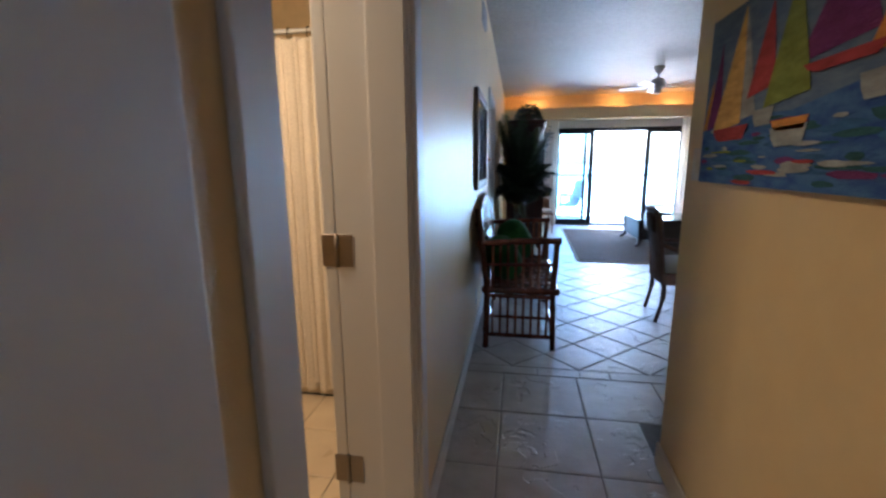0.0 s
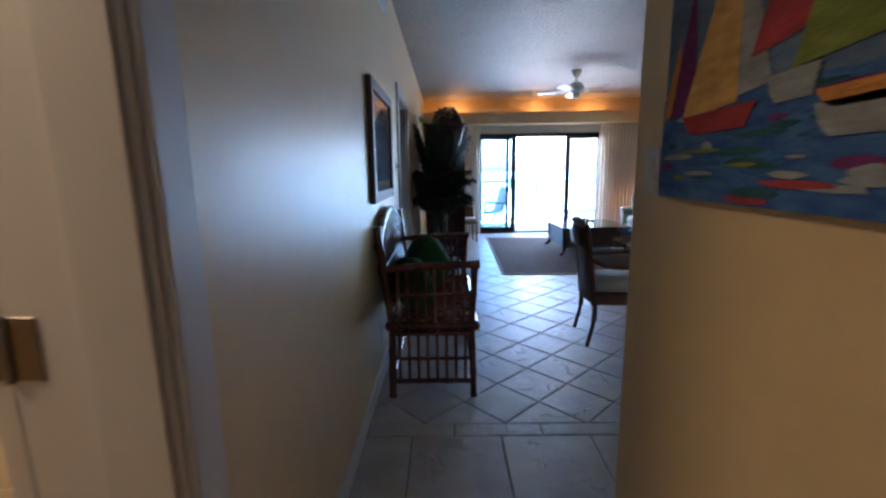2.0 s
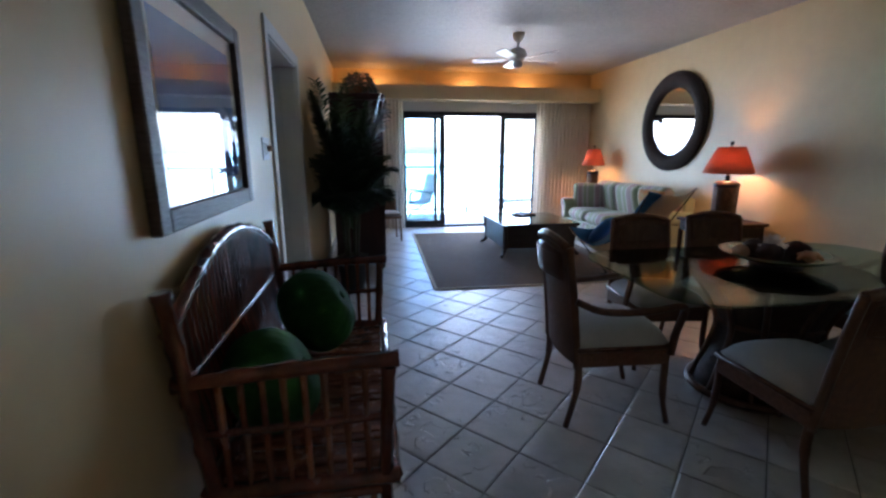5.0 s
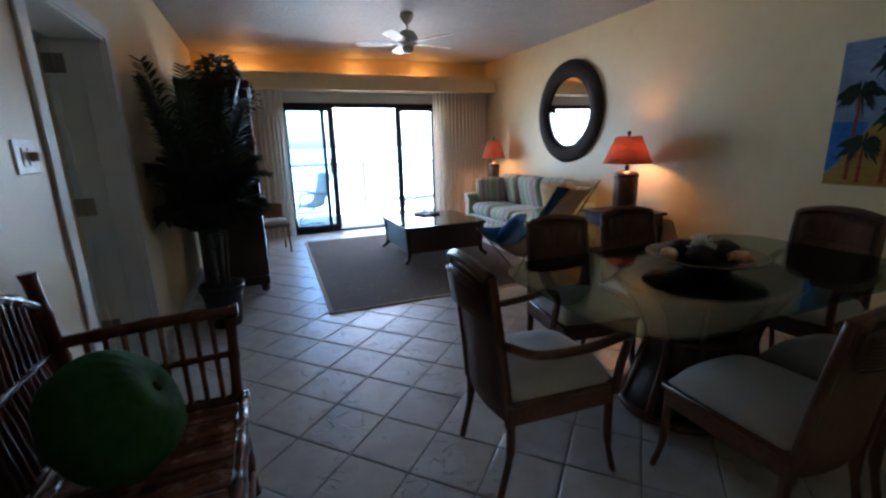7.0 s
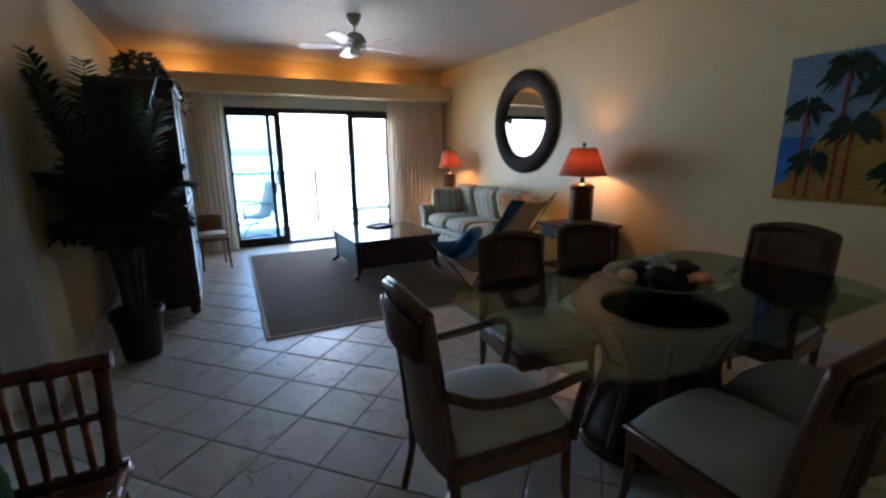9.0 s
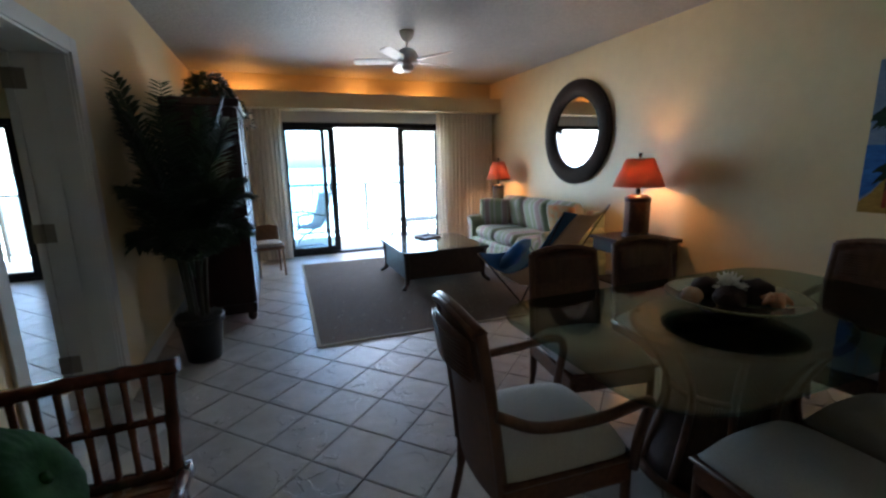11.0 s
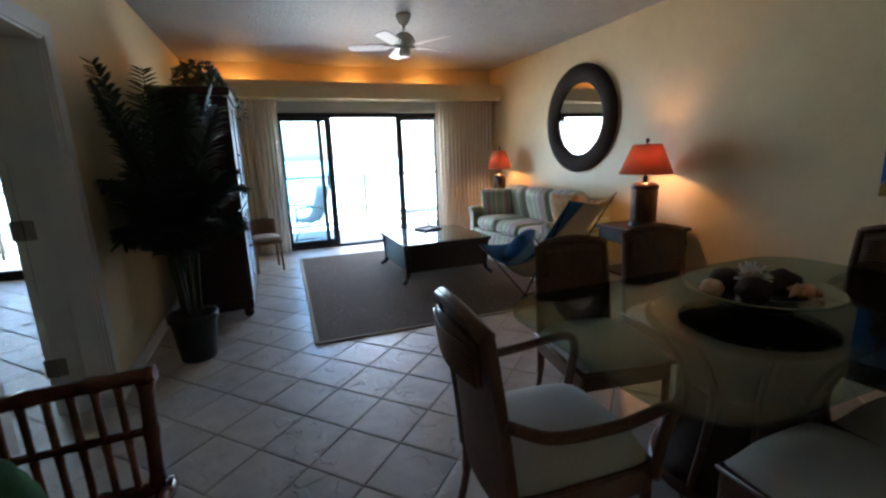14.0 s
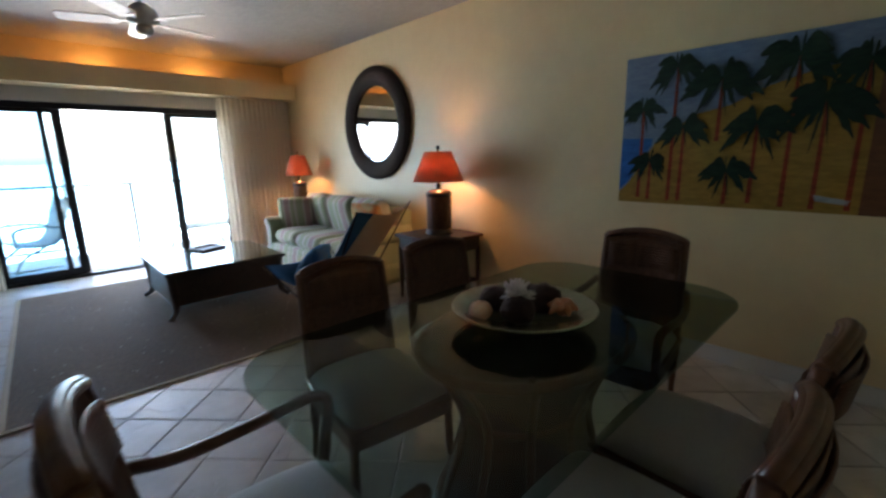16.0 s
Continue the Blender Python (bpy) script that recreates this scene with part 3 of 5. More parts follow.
win = sliding_door("window_1", WIN[0], WIN[1], WIN[2], [(0.945, 1.715, 0.03, "tinted"), (0.945, 1.58, -0.015, "tinted"), (2.82, 3.515, 0.03, "pane")],
                   "dark bronze aluminium sliding balcony doors standing half open")
for x0, x1 in ((1.645, 1.745), (2.80, 2.905)):
    part("mullion", boxed((x0 - 2.23, 0.046, 0.035), (x1 - 2.23, 0.069, WIN[2] - 0.075), 0.003), M["bronze"], win)
part("handle", boxed((1.615 - 2.23, -0.02, 0.98), (1.635 - 2.23, 0.014, 1.22), 0.006), M["bronze"], win)


# ---- bathroom ----
BX, BYN, BYS, BACK = -2.01, 3.07, -0.16, XW - TW
wall_x("wall_bath_west", BX - 0.12, BX, BYS, BYN + 0.12, [], M["bath_wall"], "warm painted bathroom wall")
wall_y("wall_bath_north", BYN, BYN + 0.12, BX, BACK, [], M["bath_wall"], "warm painted bathroom wall behind the tub")
wall_y("wall_bath_south", BYS - 0.12, BYS, BX - 0.12, BACK, [], M["bath_wall"], "warm painted bathroom wall")
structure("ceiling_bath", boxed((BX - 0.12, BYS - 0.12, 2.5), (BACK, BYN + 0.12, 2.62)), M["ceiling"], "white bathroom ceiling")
bath_floor = structure("floor_bath", boxed((BX - 0.12, BYS - 0.12, -0.2), (BACK, BYN + 0.12, -0.004)), M["grout"], "beige tiled bathroom floor")
surround = tagged(new("trim_tub_surround"), "beige ceramic tile tub surround", "tile", "", "structure")
for i in range(5):
    for k in range(7):
        part("tile", boxed((BX + 0.002, 2.32 + i * 0.152, 0.367 + k * 0.254), (BX + 0.010, 2.32 + i * 0.152 + 0.149, 0.367 + k * 0.254 + 0.251), 0.0015), M["bath_tile"], surround)
for i in range(7):
    for k in range(7):
        part("tile", boxed((BX + 0.012 + i * 0.21, BYN - 0.010, 0.367 + k * 0.254), (BX + 0.012 + i * 0.21 + 0.207, BYN - 0.002, 0.367 + k * 0.254 + 0.251), 0.0015), M["bath_tile"], surround)
baseboard("baseboard", (BX + 0.0005, BYS, 0), (BX + 0.014, 2.32, 0.11))

tub = thing("bathtub", (-1.245, 2.69, 0), "almond enamelled alcove bathtub under the shower", "bathtub")
TL, TD, TH = 1.52, 0.72, 0.365
bm = bmesh.new()


def ring(w, d, z, r, n=8):
    pts = []
    for cx, cy, a0 in ((w - r, d - r, 0), (r - w, d - r, 90), (r - w, r - d, 180), (w - r, r - d, 270)):
        pts += [bm.verts.new((cx + r * math.cos(radians(a0 + 90 * k / n)), cy + r * math.sin(radians(a0 + 90 * k / n)), z)) for k in range(n + 1)]
    return pts


rings = [ring(TL / 2, TD / 2, 0.0, 0.01), ring(TL / 2, TD / 2, TH - 0.02, 0.01), ring(TL / 2 - 0.012, TD / 2 - 0.012, TH, 0.015),
         ring(TL / 2 - 0.09, TD / 2 - 0.075, TH, 0.14), ring(TL / 2 - 0.105, TD / 2 - 0.09, TH - 0.03, 0.14), ring(TL / 2 - 0.19, TD / 2 - 0.14, 0.09, 0.12), ring(TL / 2 - 0.26, TD / 2 - 0.2, 0.07, 0.08)]
for a, b in zip(rings, rings[1:]):
    for k in range(len(a)):
        bm.faces.new((a[k], a[(k + 1) % len(a)], b[(k + 1) % len(b)], b[k])).smooth = True
bm.faces.new(rings[-1])
part("basin", bm, M["tub"], tub)
part("apron_base", boxed((-TL / 2, -TD / 2 - 0.012, 0), (TL / 2, -TD / 2, 0.06), 0.004), M["tub"], tub)
part("overflow", moved(lathe([(0.034, 0), (0.034, 0.006), (0.02, 0.014)], 20), pose(-TL / 2 + 0.13, 0.11, 0.245, 0, 90, 0)), M["chrome"], tub, "chrome overflow plate")

tap = thing("tub_faucet", (BX + 0.012, 2.765, 0.67), "chrome single-lever shower valve and tub spout on the tiled wall", "faucet")
part("escutcheon", moved(lathe([(0.085, 0), (0.083, 0.008), (0.05, 0.02), (0.03, 0.05)], 28), pose(0, 0, 0, 0, 90, 0)), M["chrome"], tap)
part("lever", bar([(0.05, 0, 0), (0.07, 0.02, -0.005), (0.085, 0.11, -0.01)], [0.018, 0.013, 0.008], 10), M["chrome"], tap)
part("spout", bar([(0, 0.02, -0.215), (0.08, 0.02, -0.215), (0.13, 0.02, -0.225), (0.145, 0.02, -0.25)], [0.03, 0.026, 0.025, 0.022], 14), M["chrome"], tap)
shower = thing("wall_shower", (BX + 0.012, 2.72, 2.10), "chrome shower arm and head above the tub", "shower head")
part("arm", bar([(0, 0, 0), (0.08, 0, 0.02), (0.14, 0, -0.02)], 0.011, 10), M["chrome"], shower)
part("rose", moved(lathe([(0.012, 0.0), (0.02, -0.02), (0.042, -0.05), (0.042, -0.06)], 20), pose(0.14, 0, -0.015, 0, -25, 0)), M["chrome"], shower)

rod = thing("shower_rod", (-1.27, 2.33, 2.05), "white shower curtain rod over the tub", "curtain rod")
part("rod", bar([(BX + 1.27, 0, 0), (BACK + 1.27, 0, 0)], 0.013, 12), M["plate"], rod)
for x in (BX + 1.272, BACK + 1.258):
    part("flange", moved(lathe([(0.03, 0), (0.03, 0.01)], 16), pose(x, 0, 0, 0, 90, 0)), M["plate"], rod)


def pleated(x0, x1, z0, z1, depth, folds, thick=0.0, seed=1, gather=0.0, n=160, rows=12):
    """A hanging cloth in folds, along x."""
    rnd = random.Random(seed)
    phase = [rnd.uniform(-0.5, 0.5) for _ in range(8)]
    grid = []
    for j in range(rows + 1):
        v = j / rows
        line = []
        for k in range(n + 1):
            u = k / n
            w = u * folds * math.tau + 0.7 * math.sin(u * 9 + phase[0]) + 0.35 * math.sin(v * 3 + u * 14 + phase[1])
            amp = depth * (0.75 + 0.35 * math.sin(u * 7 + phase[2])) * (0.7 + 0.3 * v)
            mid = (x0 + x1) / 2
            x = x0 + (x1 - x0) * u
            x = mid + (x - mid) * (1 - gather * math.sin(math.pi * v) * 0.5)
            line.append((x, amp * math.sin(w) + 0.25 * amp * math.sin(2.3 * w + phase[3]), z1 + (z0 - z1) * v))
        grid.append(line)
    return sheet(grid, thick)


curtain = thing("shower_curtain", (-0.01, 2.30, 0), "white waffle-weave shower curtain drawn to one side on its rod", "curtain")
part("cloth", pleated(-1.34, -0.6, 0.10, 2.01, 0.028, 9, seed=3), M["shower_curtain"], curtain)
part("cloth", moved(pleated(-1.20, -0.55, 0.06, 1.99, 0.024, 8, seed=5), pose(0, -0.03, 0)), M["shower_curtain"], curtain)
for i in range(7):
    part("ring", bar([(-1.30 + i * 0.11, 0.03 + 0.022 * math.cos(a * math.tau / 12), 2.04 + 0.03 * math.sin(a * math.tau / 12)) for a in range(12)], 0.003, 6, True), M["iron"], curtain)

# ---- bedroom beyond the second doorway ----
wall_x("wall_bedroom_west", -4.4, -4.28, 4.0, YN + 0.2, [], M["wall"], "cream bedroom wall")
wall_y("wall_bedroom_south", 3.88, 4.0, -4.4, BACK, [], M["wall"], "cream bedroom wall")
wall_y("wall_bedroom_north", YN, YN + 0.2, -4.28, BACK, [(-3.2, -2.25, 0, WIN[2])], M["wall"], "cream bedroom wall around sliding doors")
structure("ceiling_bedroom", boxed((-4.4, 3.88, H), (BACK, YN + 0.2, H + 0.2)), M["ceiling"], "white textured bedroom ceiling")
bed_floor = structure("floor_bedroom", boxed((-4.4, 3.88, -0.2), (BACK, YN + 0.2, -0.006)), M["grout"], "grey slate-look tiled bedroom floor")
sliding_door("window_2", -3.2, -2.25, WIN[2], [(-3.155, -2.70, 0.03, "pane"), (-2.77, -2.295, -0.015, "pane")], "dark bronze aluminium sliding doors of the bedroom")

# ---- balcony and the view ----
structure("floor_balcony", boxed((-4.6, YN + 0.2, -0.25), (5.0, 12.05, -0.02)), M["concrete"], "pale painted balcony slab")
structure("ceiling_balcony", boxed((-4.6, YN + 0.2, 2.55), (5.0, 12.05, 2.75)), M["concrete"], "pale underside of the balcony above")
structure("trim_balcony_beam", boxed((-4.6, 11.88, 2.34), (5.0, 12.05, 2.55)), M["wall"], "cream beam at the balcony's edge")
wall_x("wall_balcony_east", 4.75, 5.0, YN + 0.2, 12.05, [], M["wall"], "cream partition at the balcony's end", 2.55, -0.02)
wall_x("wall_balcony_west", -4.6, -4.4, YN + 0.2, 12.05, [], M["wall"], "cream partition at the balcony's end", 2.55, -0.02)
rail = thing("balcony_railing", (0, 11.95, -0.02), "bronze metal balcony railing with slim upright pickets", "railing")
part("top_rail", boxed((-4.4, -0.025, 1.06), (4.75, 0.025, 1.10), 0.005), M["balcony_metal"], rail)
part("bottom_rail", boxed((-4.4, -0.015, 0.10), (4.75, 0.015, 0.13), 0.003), M["balcony_metal"], rail)
picket = mesh_of("picket", boxed((-0.007, -0.007, 0.13), (0.007, 0.007, 1.06)), M["balcony_metal"])
for i in range(83):
    ob = new("picket", picket)
    ob.parent, ob.location = rail, (-4.35 + i * 0.11, 0, 0)
post_mesh = mesh_of("post", boxed((-0.022, -0.022, 0), (0.022, 0.022, 1.06)), M["balcony_metal"])
for x in (-3.4, -1.2, 0.55, 2.55, 4.3):
    ob = new("post", post_mesh)
    ob.parent, ob.location = rail, (x, 0, 0)

ground_mat = material("beach_and_sea", (0.55, 0.5, 0.42), 0.7, scale=0.2)
nt = ground_mat.node_tree
geo = nt.nodes.new("ShaderNodeNewGeometry")
sep = nt.nodes.new("ShaderNodeSeparateXYZ")
nt.links.new(geo.outputs["Position"], sep.inputs[0])
span = nt.nodes.new("ShaderNodeMapRange")
span.inputs["From Max"].default_value = 1000
nt.links.new(sep.outputs["Y"], span.inputs["Value"])
ramp = nt.nodes.new("ShaderNodeValToRGB")
els = ramp.color_ramp.elements
els[0].position, els[0].color = 0.0, (0.55, 0.52, 0.44, 1)
els[1].position, els[1].color = 0.095, (0.60, 0.56, 0.48, 1)
for p, c in ((0.10, (0.34, 0.46, 0.46)), (0.2, (0.20, 0.36, 0.42)), (1.0, (0.14, 0.28, 0.36))):
    els.new(p).color = (*c, 1)
nt.links.new(span.outputs["Result"], ramp.inputs["Fac"])
node_colour(ground_mat, ramp.outputs["Color"])
bm = bmesh.new()
bmesh.ops.create_grid(bm, x_segments=8, y_segments=8, size=4000, matrix=Matrix.Translation((0, 0, -14)))
structure("ground", bm, ground_mat, "pale sand beach and blue green sea far below")


def sling_chair(place, turn):
    e = thing("patio_chair", place, "blue grey sling patio armchair on the balcony", "chair", "balcony furniture", turn)
    side = smooth_path([(-0.36, 0, 0.98), (-0.24, 0, 0.60), (-0.14, 0, 0.42), (0.10, 0, 0.40), (0.28, 0, 0.44)])
    for y in (-0.27, 0.27):
        part("side_rail", bar([p + Vector((0, y, 0)) for p in side], 0.014), M["outdoor"], e)
        part("base", bar(smooth_path([(-0.30, y, 0.012), (0.05, y, 0.012), (0.28, y, 0.05), (0.22, y, 0.25), (-0.05, y, 0.40)]), 0.014), M["outdoor"], e)
        part("arm", bar(smooth_path([(-0.24, y, 0.60), (-0.02, y * 1.06, 0.64), (0.24, y * 1.06, 0.62), (0.24, y, 0.42)]), 0.016), M["outdoor"], e)
    part("sling", sheet([[p + Vector((0, y, 0)) for p in side] for y in (-0.26, -0.1, 0.1, 0.26)], 0.004), M["sling"], e)
    part("cross_bar", bar([(-0.30, -0.27, 0.012), (-0.30, 0.27, 0.012)], 0.012), M["outdoor"], e)
    return e


sling_chair((1.275, 10.86, -0.02), 195)
lounge = thing("patio_lounger", (3.46, 10.98, -0.02), "blue grey sling chaise on the balcony", "lounger", "balcony furniture", 8)
for y in (-0.28, 0.28):
    part("side_rail", bar([(-0.55, y, 0.40), (0.5, y, 0.40), (0.72, y, 0.52)], 0.015), M["outdoor"], lounge)
    part("leg", bar(smooth_path([(-0.45, y, 0.40), (-0.50, y, 0.2), (-0.58, y, 0.012)]), 0.014), M["outdoor"], lounge)
    part("leg", bar(smooth_path([(0.25, y, 0.40), (0.2, y, 0.2), (0.28, y, 0.012)]), 0.014), M["outdoor"], lounge)
part("sling", sheet([[(x, y, 0.405 + max(0, x - 0.5) * 0.5) for x in (-0.55, -0.2, 0.2, 0.5, 0.72)] for y in (-0.27, 0, 0.27)], 0.004), M["sling"], lounge)


# ---- curtains beside the sliding doors ----
for x0, x1, folds, seed in ((0.42, 0.96, 8, 11), (3.41, 4.47, 15, 12)):
    c = thing("window_curtain", (0, 9.95, 0), "floor-length ivory pleated curtain beside the sliding doors", "curtain", "window curtains")
    part("cloth", pleated(x0, x1, 0.015, 2.265, 0.026, folds, seed=seed, n=300, rows=8), M["curtain"], c)


# ---- bench and its pillows ----
def bamboo(points, r, sides=8, node=0.16):
    """A bamboo bar with swollen joints."""
    pts = [Vector(p) for p in points]
    length = sum((b - a).length for a, b in zip(pts, pts[1:]))
    n = max(1, round(length / node))
    out, radii = [], []
    steps = n * 5
    for k in range(steps + 1):
        s = k / steps * length
        for a, b in zip(pts, pts[1:]):
            d = (b - a).length
            if s <= d + 1e-9:
                out.append(a.lerp(b, min(1, s / d)))
                break
            s -= d
        else:
            out.append(pts[-1])
        radii.append(r * (1.16 if k % 5 == 0 else 0.97))
    return tube(bmesh.new(), out, radii, sides)


bench = thing("bamboo_bench", (0.143, 3.76, 0), "dark red lacquered bamboo bench with arched slatted back", "bench")
BL, B0, B1, SZ, AZ = 0.59, -0.25, 0.245, 0.455, 0.805
for y in (-BL, BL):
    part("front_leg", bamboo([(B1, y, 0), (B1 - 0.012, y, 0.45), (B1 + 0.005, y, AZ)], 0.021), M["bamboo"], bench)
    part("rear_leg", bamboo([(B0, y, 0), (B0 + 0.01, y, 0.45), (B0 - 0.06, y, 1.05)], 0.024), M["bamboo"], bench)
    arm = part("arm", bamboo([(B0 - 0.06, y, AZ - 0.01), (0, y, AZ + 0.012), (B1 + 0.035, y, AZ + 0.02)], 0.023), M["bamboo"], bench)
    part("side_rail", bamboo([(B0, y, 0.64), (B1, y, 0.65)], 0.013), M["bamboo"], bench)
    part("seat_end_rail", bamboo([(B0 - 0.02, y, 0.45), (B1 + 0.03, y, 0.45)], 0.027), M["bamboo"], bench)
    for z in (0.405, 0.245, 0.10):
        part("lower_rail", bamboo([(B0, y, z), (B1, y, z)], 0.016 if z != 0.245 else 0.011), M["bamboo"], bench)
    for i in range(8):
        x = B0 + 0.06 + i * (B1 - B0 - 0.11) / 7
        part("arm_slat", bamboo([(x - 0.01, y, 0.46), (x - 0.012, y, AZ)], 0.0105, 6), M["bamboo_tan"], bench)
    for i in range(8):
        x = B0 + 0.05 + i * (B1 - B0 - 0.10) / 7
        part("lower_slat", bamboo([(x, y, 0.10), (x, y, 0.41)], 0.0105, 6), M["bamboo_tan"], bench)
for x, z in ((B1 + 0.01, 0.45), (B0 - 0.005, 0.45), (B1, 0.11), (B0, 0.11)):
    part("long_rail", bamboo([(x, -BL, z), (x, BL, z)], 0.026 if z > 0.2 else 0.015), M["bamboo"], bench)
for i in range(33):
    y = -BL + 0.045 + i * (2 * BL - 0.09) / 32
    part("seat_slat", moved(boxed((B0 + 0.01, -0.016, -0.007), (B1, 0.016, 0.007), 0.005, 2), pose(0, y, SZ + 0.006 * math.sin(i * 1.7))), M["bamboo_tan"], bench)
crest = arc((B0 - 0.055, -BL, 0.93), (B0 - 0.055, BL, 0.93), (-0.01, 0, 0.17), 14)
part("crest_rail", bamboo(crest, 0.022, 8, 0.12), M["bamboo"], bench)
part("back_rail", bamboo([(B0 - 0.045, -BL, 0.78), (B0 - 0.045, BL, 0.78)], 0.015), M["bamboo"], bench)
part("back_rail", bamboo([(B0 - 0.005, -BL, 0.53), (B0 - 0.005, BL, 0.53)], 0.016), M["bamboo"], bench)
for i in range(33):
    u = (i + 0.5) / 33
    y = -BL + 2 * BL * u
    top = 0.93 + 0.17 * (1 - (2 * u - 1) ** 2)
    part("back_slat", bamboo([(B0 - 0.002, y, 0.53), (B0 - 0.045, y, 0.78), (B0 - 0.058, y, top)], 0.0125, 6), M["bamboo"], bench)


def melon_pillow(place, r, tilt, turn):
    e = thing("round_pillow", place, "round green satin pillow with gathered centre on the bamboo bench", "pillow", "green pillows", turn, tilt)
    bm = bmesh.new()
    rows = []
    for j in range(25):
        v = j / 24
        a = math.pi * v
        row = []
        for k in range(96):
            w = k / 96 * math.tau
            pleat = math.exp(-(math.sin(a) / 0.75) ** 4)
            lobes = 1 - 0.03 * abs(math.sin(w * 4)) ** 0.5 * math.sin(a) - 0.05 * pleat * abs(math.sin(w * 12 + 0.6 * math.sin(w * 3))) + 0.012 * math.sin(w * 7 + 5 * v)
            rr = r * math.sin(a) ** 0.8 * lobes
            dip = 0.10 * r * math.exp(-(math.sin(a) / 0.25) ** 2)
            row.append((rr * math.cos(w), rr * math.sin(w), (0.74 * r - dip) * math.cos(a)))
        rows.append(row)
    part("cover", sheet(rows, 0, True), M["green"], e)
    part("button", moved(lathe([(0.016, 0), (0.016, 0.006), (0.008, 0.012)], 14), pose(0, 0, 0.64 * r)), M["green"], e)
    part("cord", bar(smooth_path([(0.0, 0.0, -0.64 * r), (0.04, 0.05, -0.72 * r), (0.10, 0.10, -0.74 * r)]), 0.003, 6), M["mat"], e, "cream cord")
    return e


melon_pillow((0.10, 3.99, 0.685), 0.20, (18, 58), 20)
melon_pillow((0.01, 3.46, 0.635), 0.185, (-14, 62), -12)


# ---- dining set ----
def dining_chair(place, turn, arms):
    label = "dark rattan dining armchair with off-white seat, at the glass table" if arms else "dark rattan dining chair with off-white seat, at the glass table"
    e = thing("dining_chair", place, label, "chair", "dining chairs", turn)
    W, Dp = 0.235, 0.24
    for y in (-W + 0.02, W - 0.02):
        part("rear_leg", bar(smooth_path([(-Dp - 0.03, y, 0), (-Dp + 0.015, y, 0.22), (-Dp + 0.01, y, 0.42)]), [0.015] * 6 + [0.02] * 6 + [0.022], 8), M["rattan"], e)
        part("front_leg", bar(smooth_path([(Dp + 0.03, y * 1.06, 0), (Dp - 0.005, y * 1.04, 0.16), (Dp - 0.01, y * 1.02, 0.40)]), [0.014] * 6 + [0.018] * 6 + [0.022], 8), M["rattan"], e)

    def back_x(z):
        s = (z - 0.36) / 0.63
        return -Dp + 0.005 - 0.05 * s - 0.03 * s * s

    outline = []
    for side in (-1, 1):
        pts = []
        for k in range(15):
            z = 0.33 + 0.62 * k / 14
            half = W - 0.02 - 0.012 * (k / 14)
            pts.append((back_x(z), side * half, z))
        part("back_post", bar(pts, 0.02, 8), M["rattan"], e)
    crown = arc((back_x(0.95), -W + 0.03, 0.94), (back_x(0.95), W - 0.03, 0.94), (-0.026, 0, 0.035), 12)
    for dx, r in ((-0.013, 0.015), (0.0, 0.018), (0.012, 0.014)):
        part("crest_rail", bar([p + Vector((dx, 0, 0.006 - abs(dx) * 0.5)) for p in crown], r, 8), M["rattan"], e)

    def panel(z0, z1, y0, thick, off):
        rows = []
        for j in range(9):
            z = z0 + (z1 - z0) * j / 8
            rows.append([(back_x(z) + off - 0.03 * (1 - (2 * k / 10 - 1) ** 2), -y0 + 2 * y0 * k / 10, z + (0.03 * (1 - (2 * k / 10 - 1) ** 2) if j == 8 and z1 > 0.9 else 0)) for k in range(11)])
        return sheet(rows, thick)

    part("backrest", panel(0.34, 0.94, W - 0.028, 0.016, -0.004), M["woven"], e)
    part("back_panel", panel(0.78, 0.91, W - 0.06, 0.006, 0.024), M["rattan"], e)
    part("back_panel", panel(0.78, 0.91, W - 0.06, 0.006, -0.034), M["rattan"], e)
    for i in range(9):
        z = 0.785 + i * 0.0145
        for off in (0.028, -0.045):
            part("cane_strip", bar([(back_x(z) + off - 0.03 * (1 - (2 * k / 6 - 1) ** 2), -W + 0.06 + (2 * W - 0.12) * k / 6, z) for k in range(7)], 0.0045, 5), M["rattan"], e)
    part("apron", boxed((-Dp, -W - 0.005, 0.335), (Dp + 0.005, W + 0.005, 0.435), 0.018, 2), M["woven"], e)
    part("apron_rail", bar([(-Dp, -W - 0.004, 0.435), (Dp + 0.004, -W - 0.004, 0.435), (Dp + 0.004, W + 0.004, 0.435), (-Dp, W + 0.004, 0.435)], 0.013, 8, True), M["rattan"], e)
    seat = moved(cushion(2 * Dp + 0.02, 2 * W, 0.185, 16, 3.2), pose(0.005, 0, 0.448))
    part("seat", seat, M["seat"], e)
    if arms:
        for s in (-1, 1):
            y = s * (W + 0.012)
            part("arm", bar(smooth_path([(back_x(0.69), s * W, 0.69), (-Dp + 0.10, y + s * 0.02, 0.645), (0.06, y + s * 0.035, 0.645), (Dp - 0.01, y + s * 0.03, 0.665), (Dp + 0.035, y + s * 0.01, 0.63), (Dp + 0.012, y, 0.52), (Dp - 0.005, y, 0.40)]), 0.0185, 10), M["rattan"], e)
    else:
        e.scale = (1.0, 1.0, 0.95)
    return e


dining_chair((1.60, 4.10, 0), -4, True)
dining_chair((2.28, 4.63, 0), -98, False)
dining_chair((2.93, 4.67, 0), -97, False)
dining_chair((3.40, 4.05, 0), 185, True)
dining_chair((2.265, 3.535, 0), 90, False)
dining_chair((2.81, 3.517, 0), 88, False)


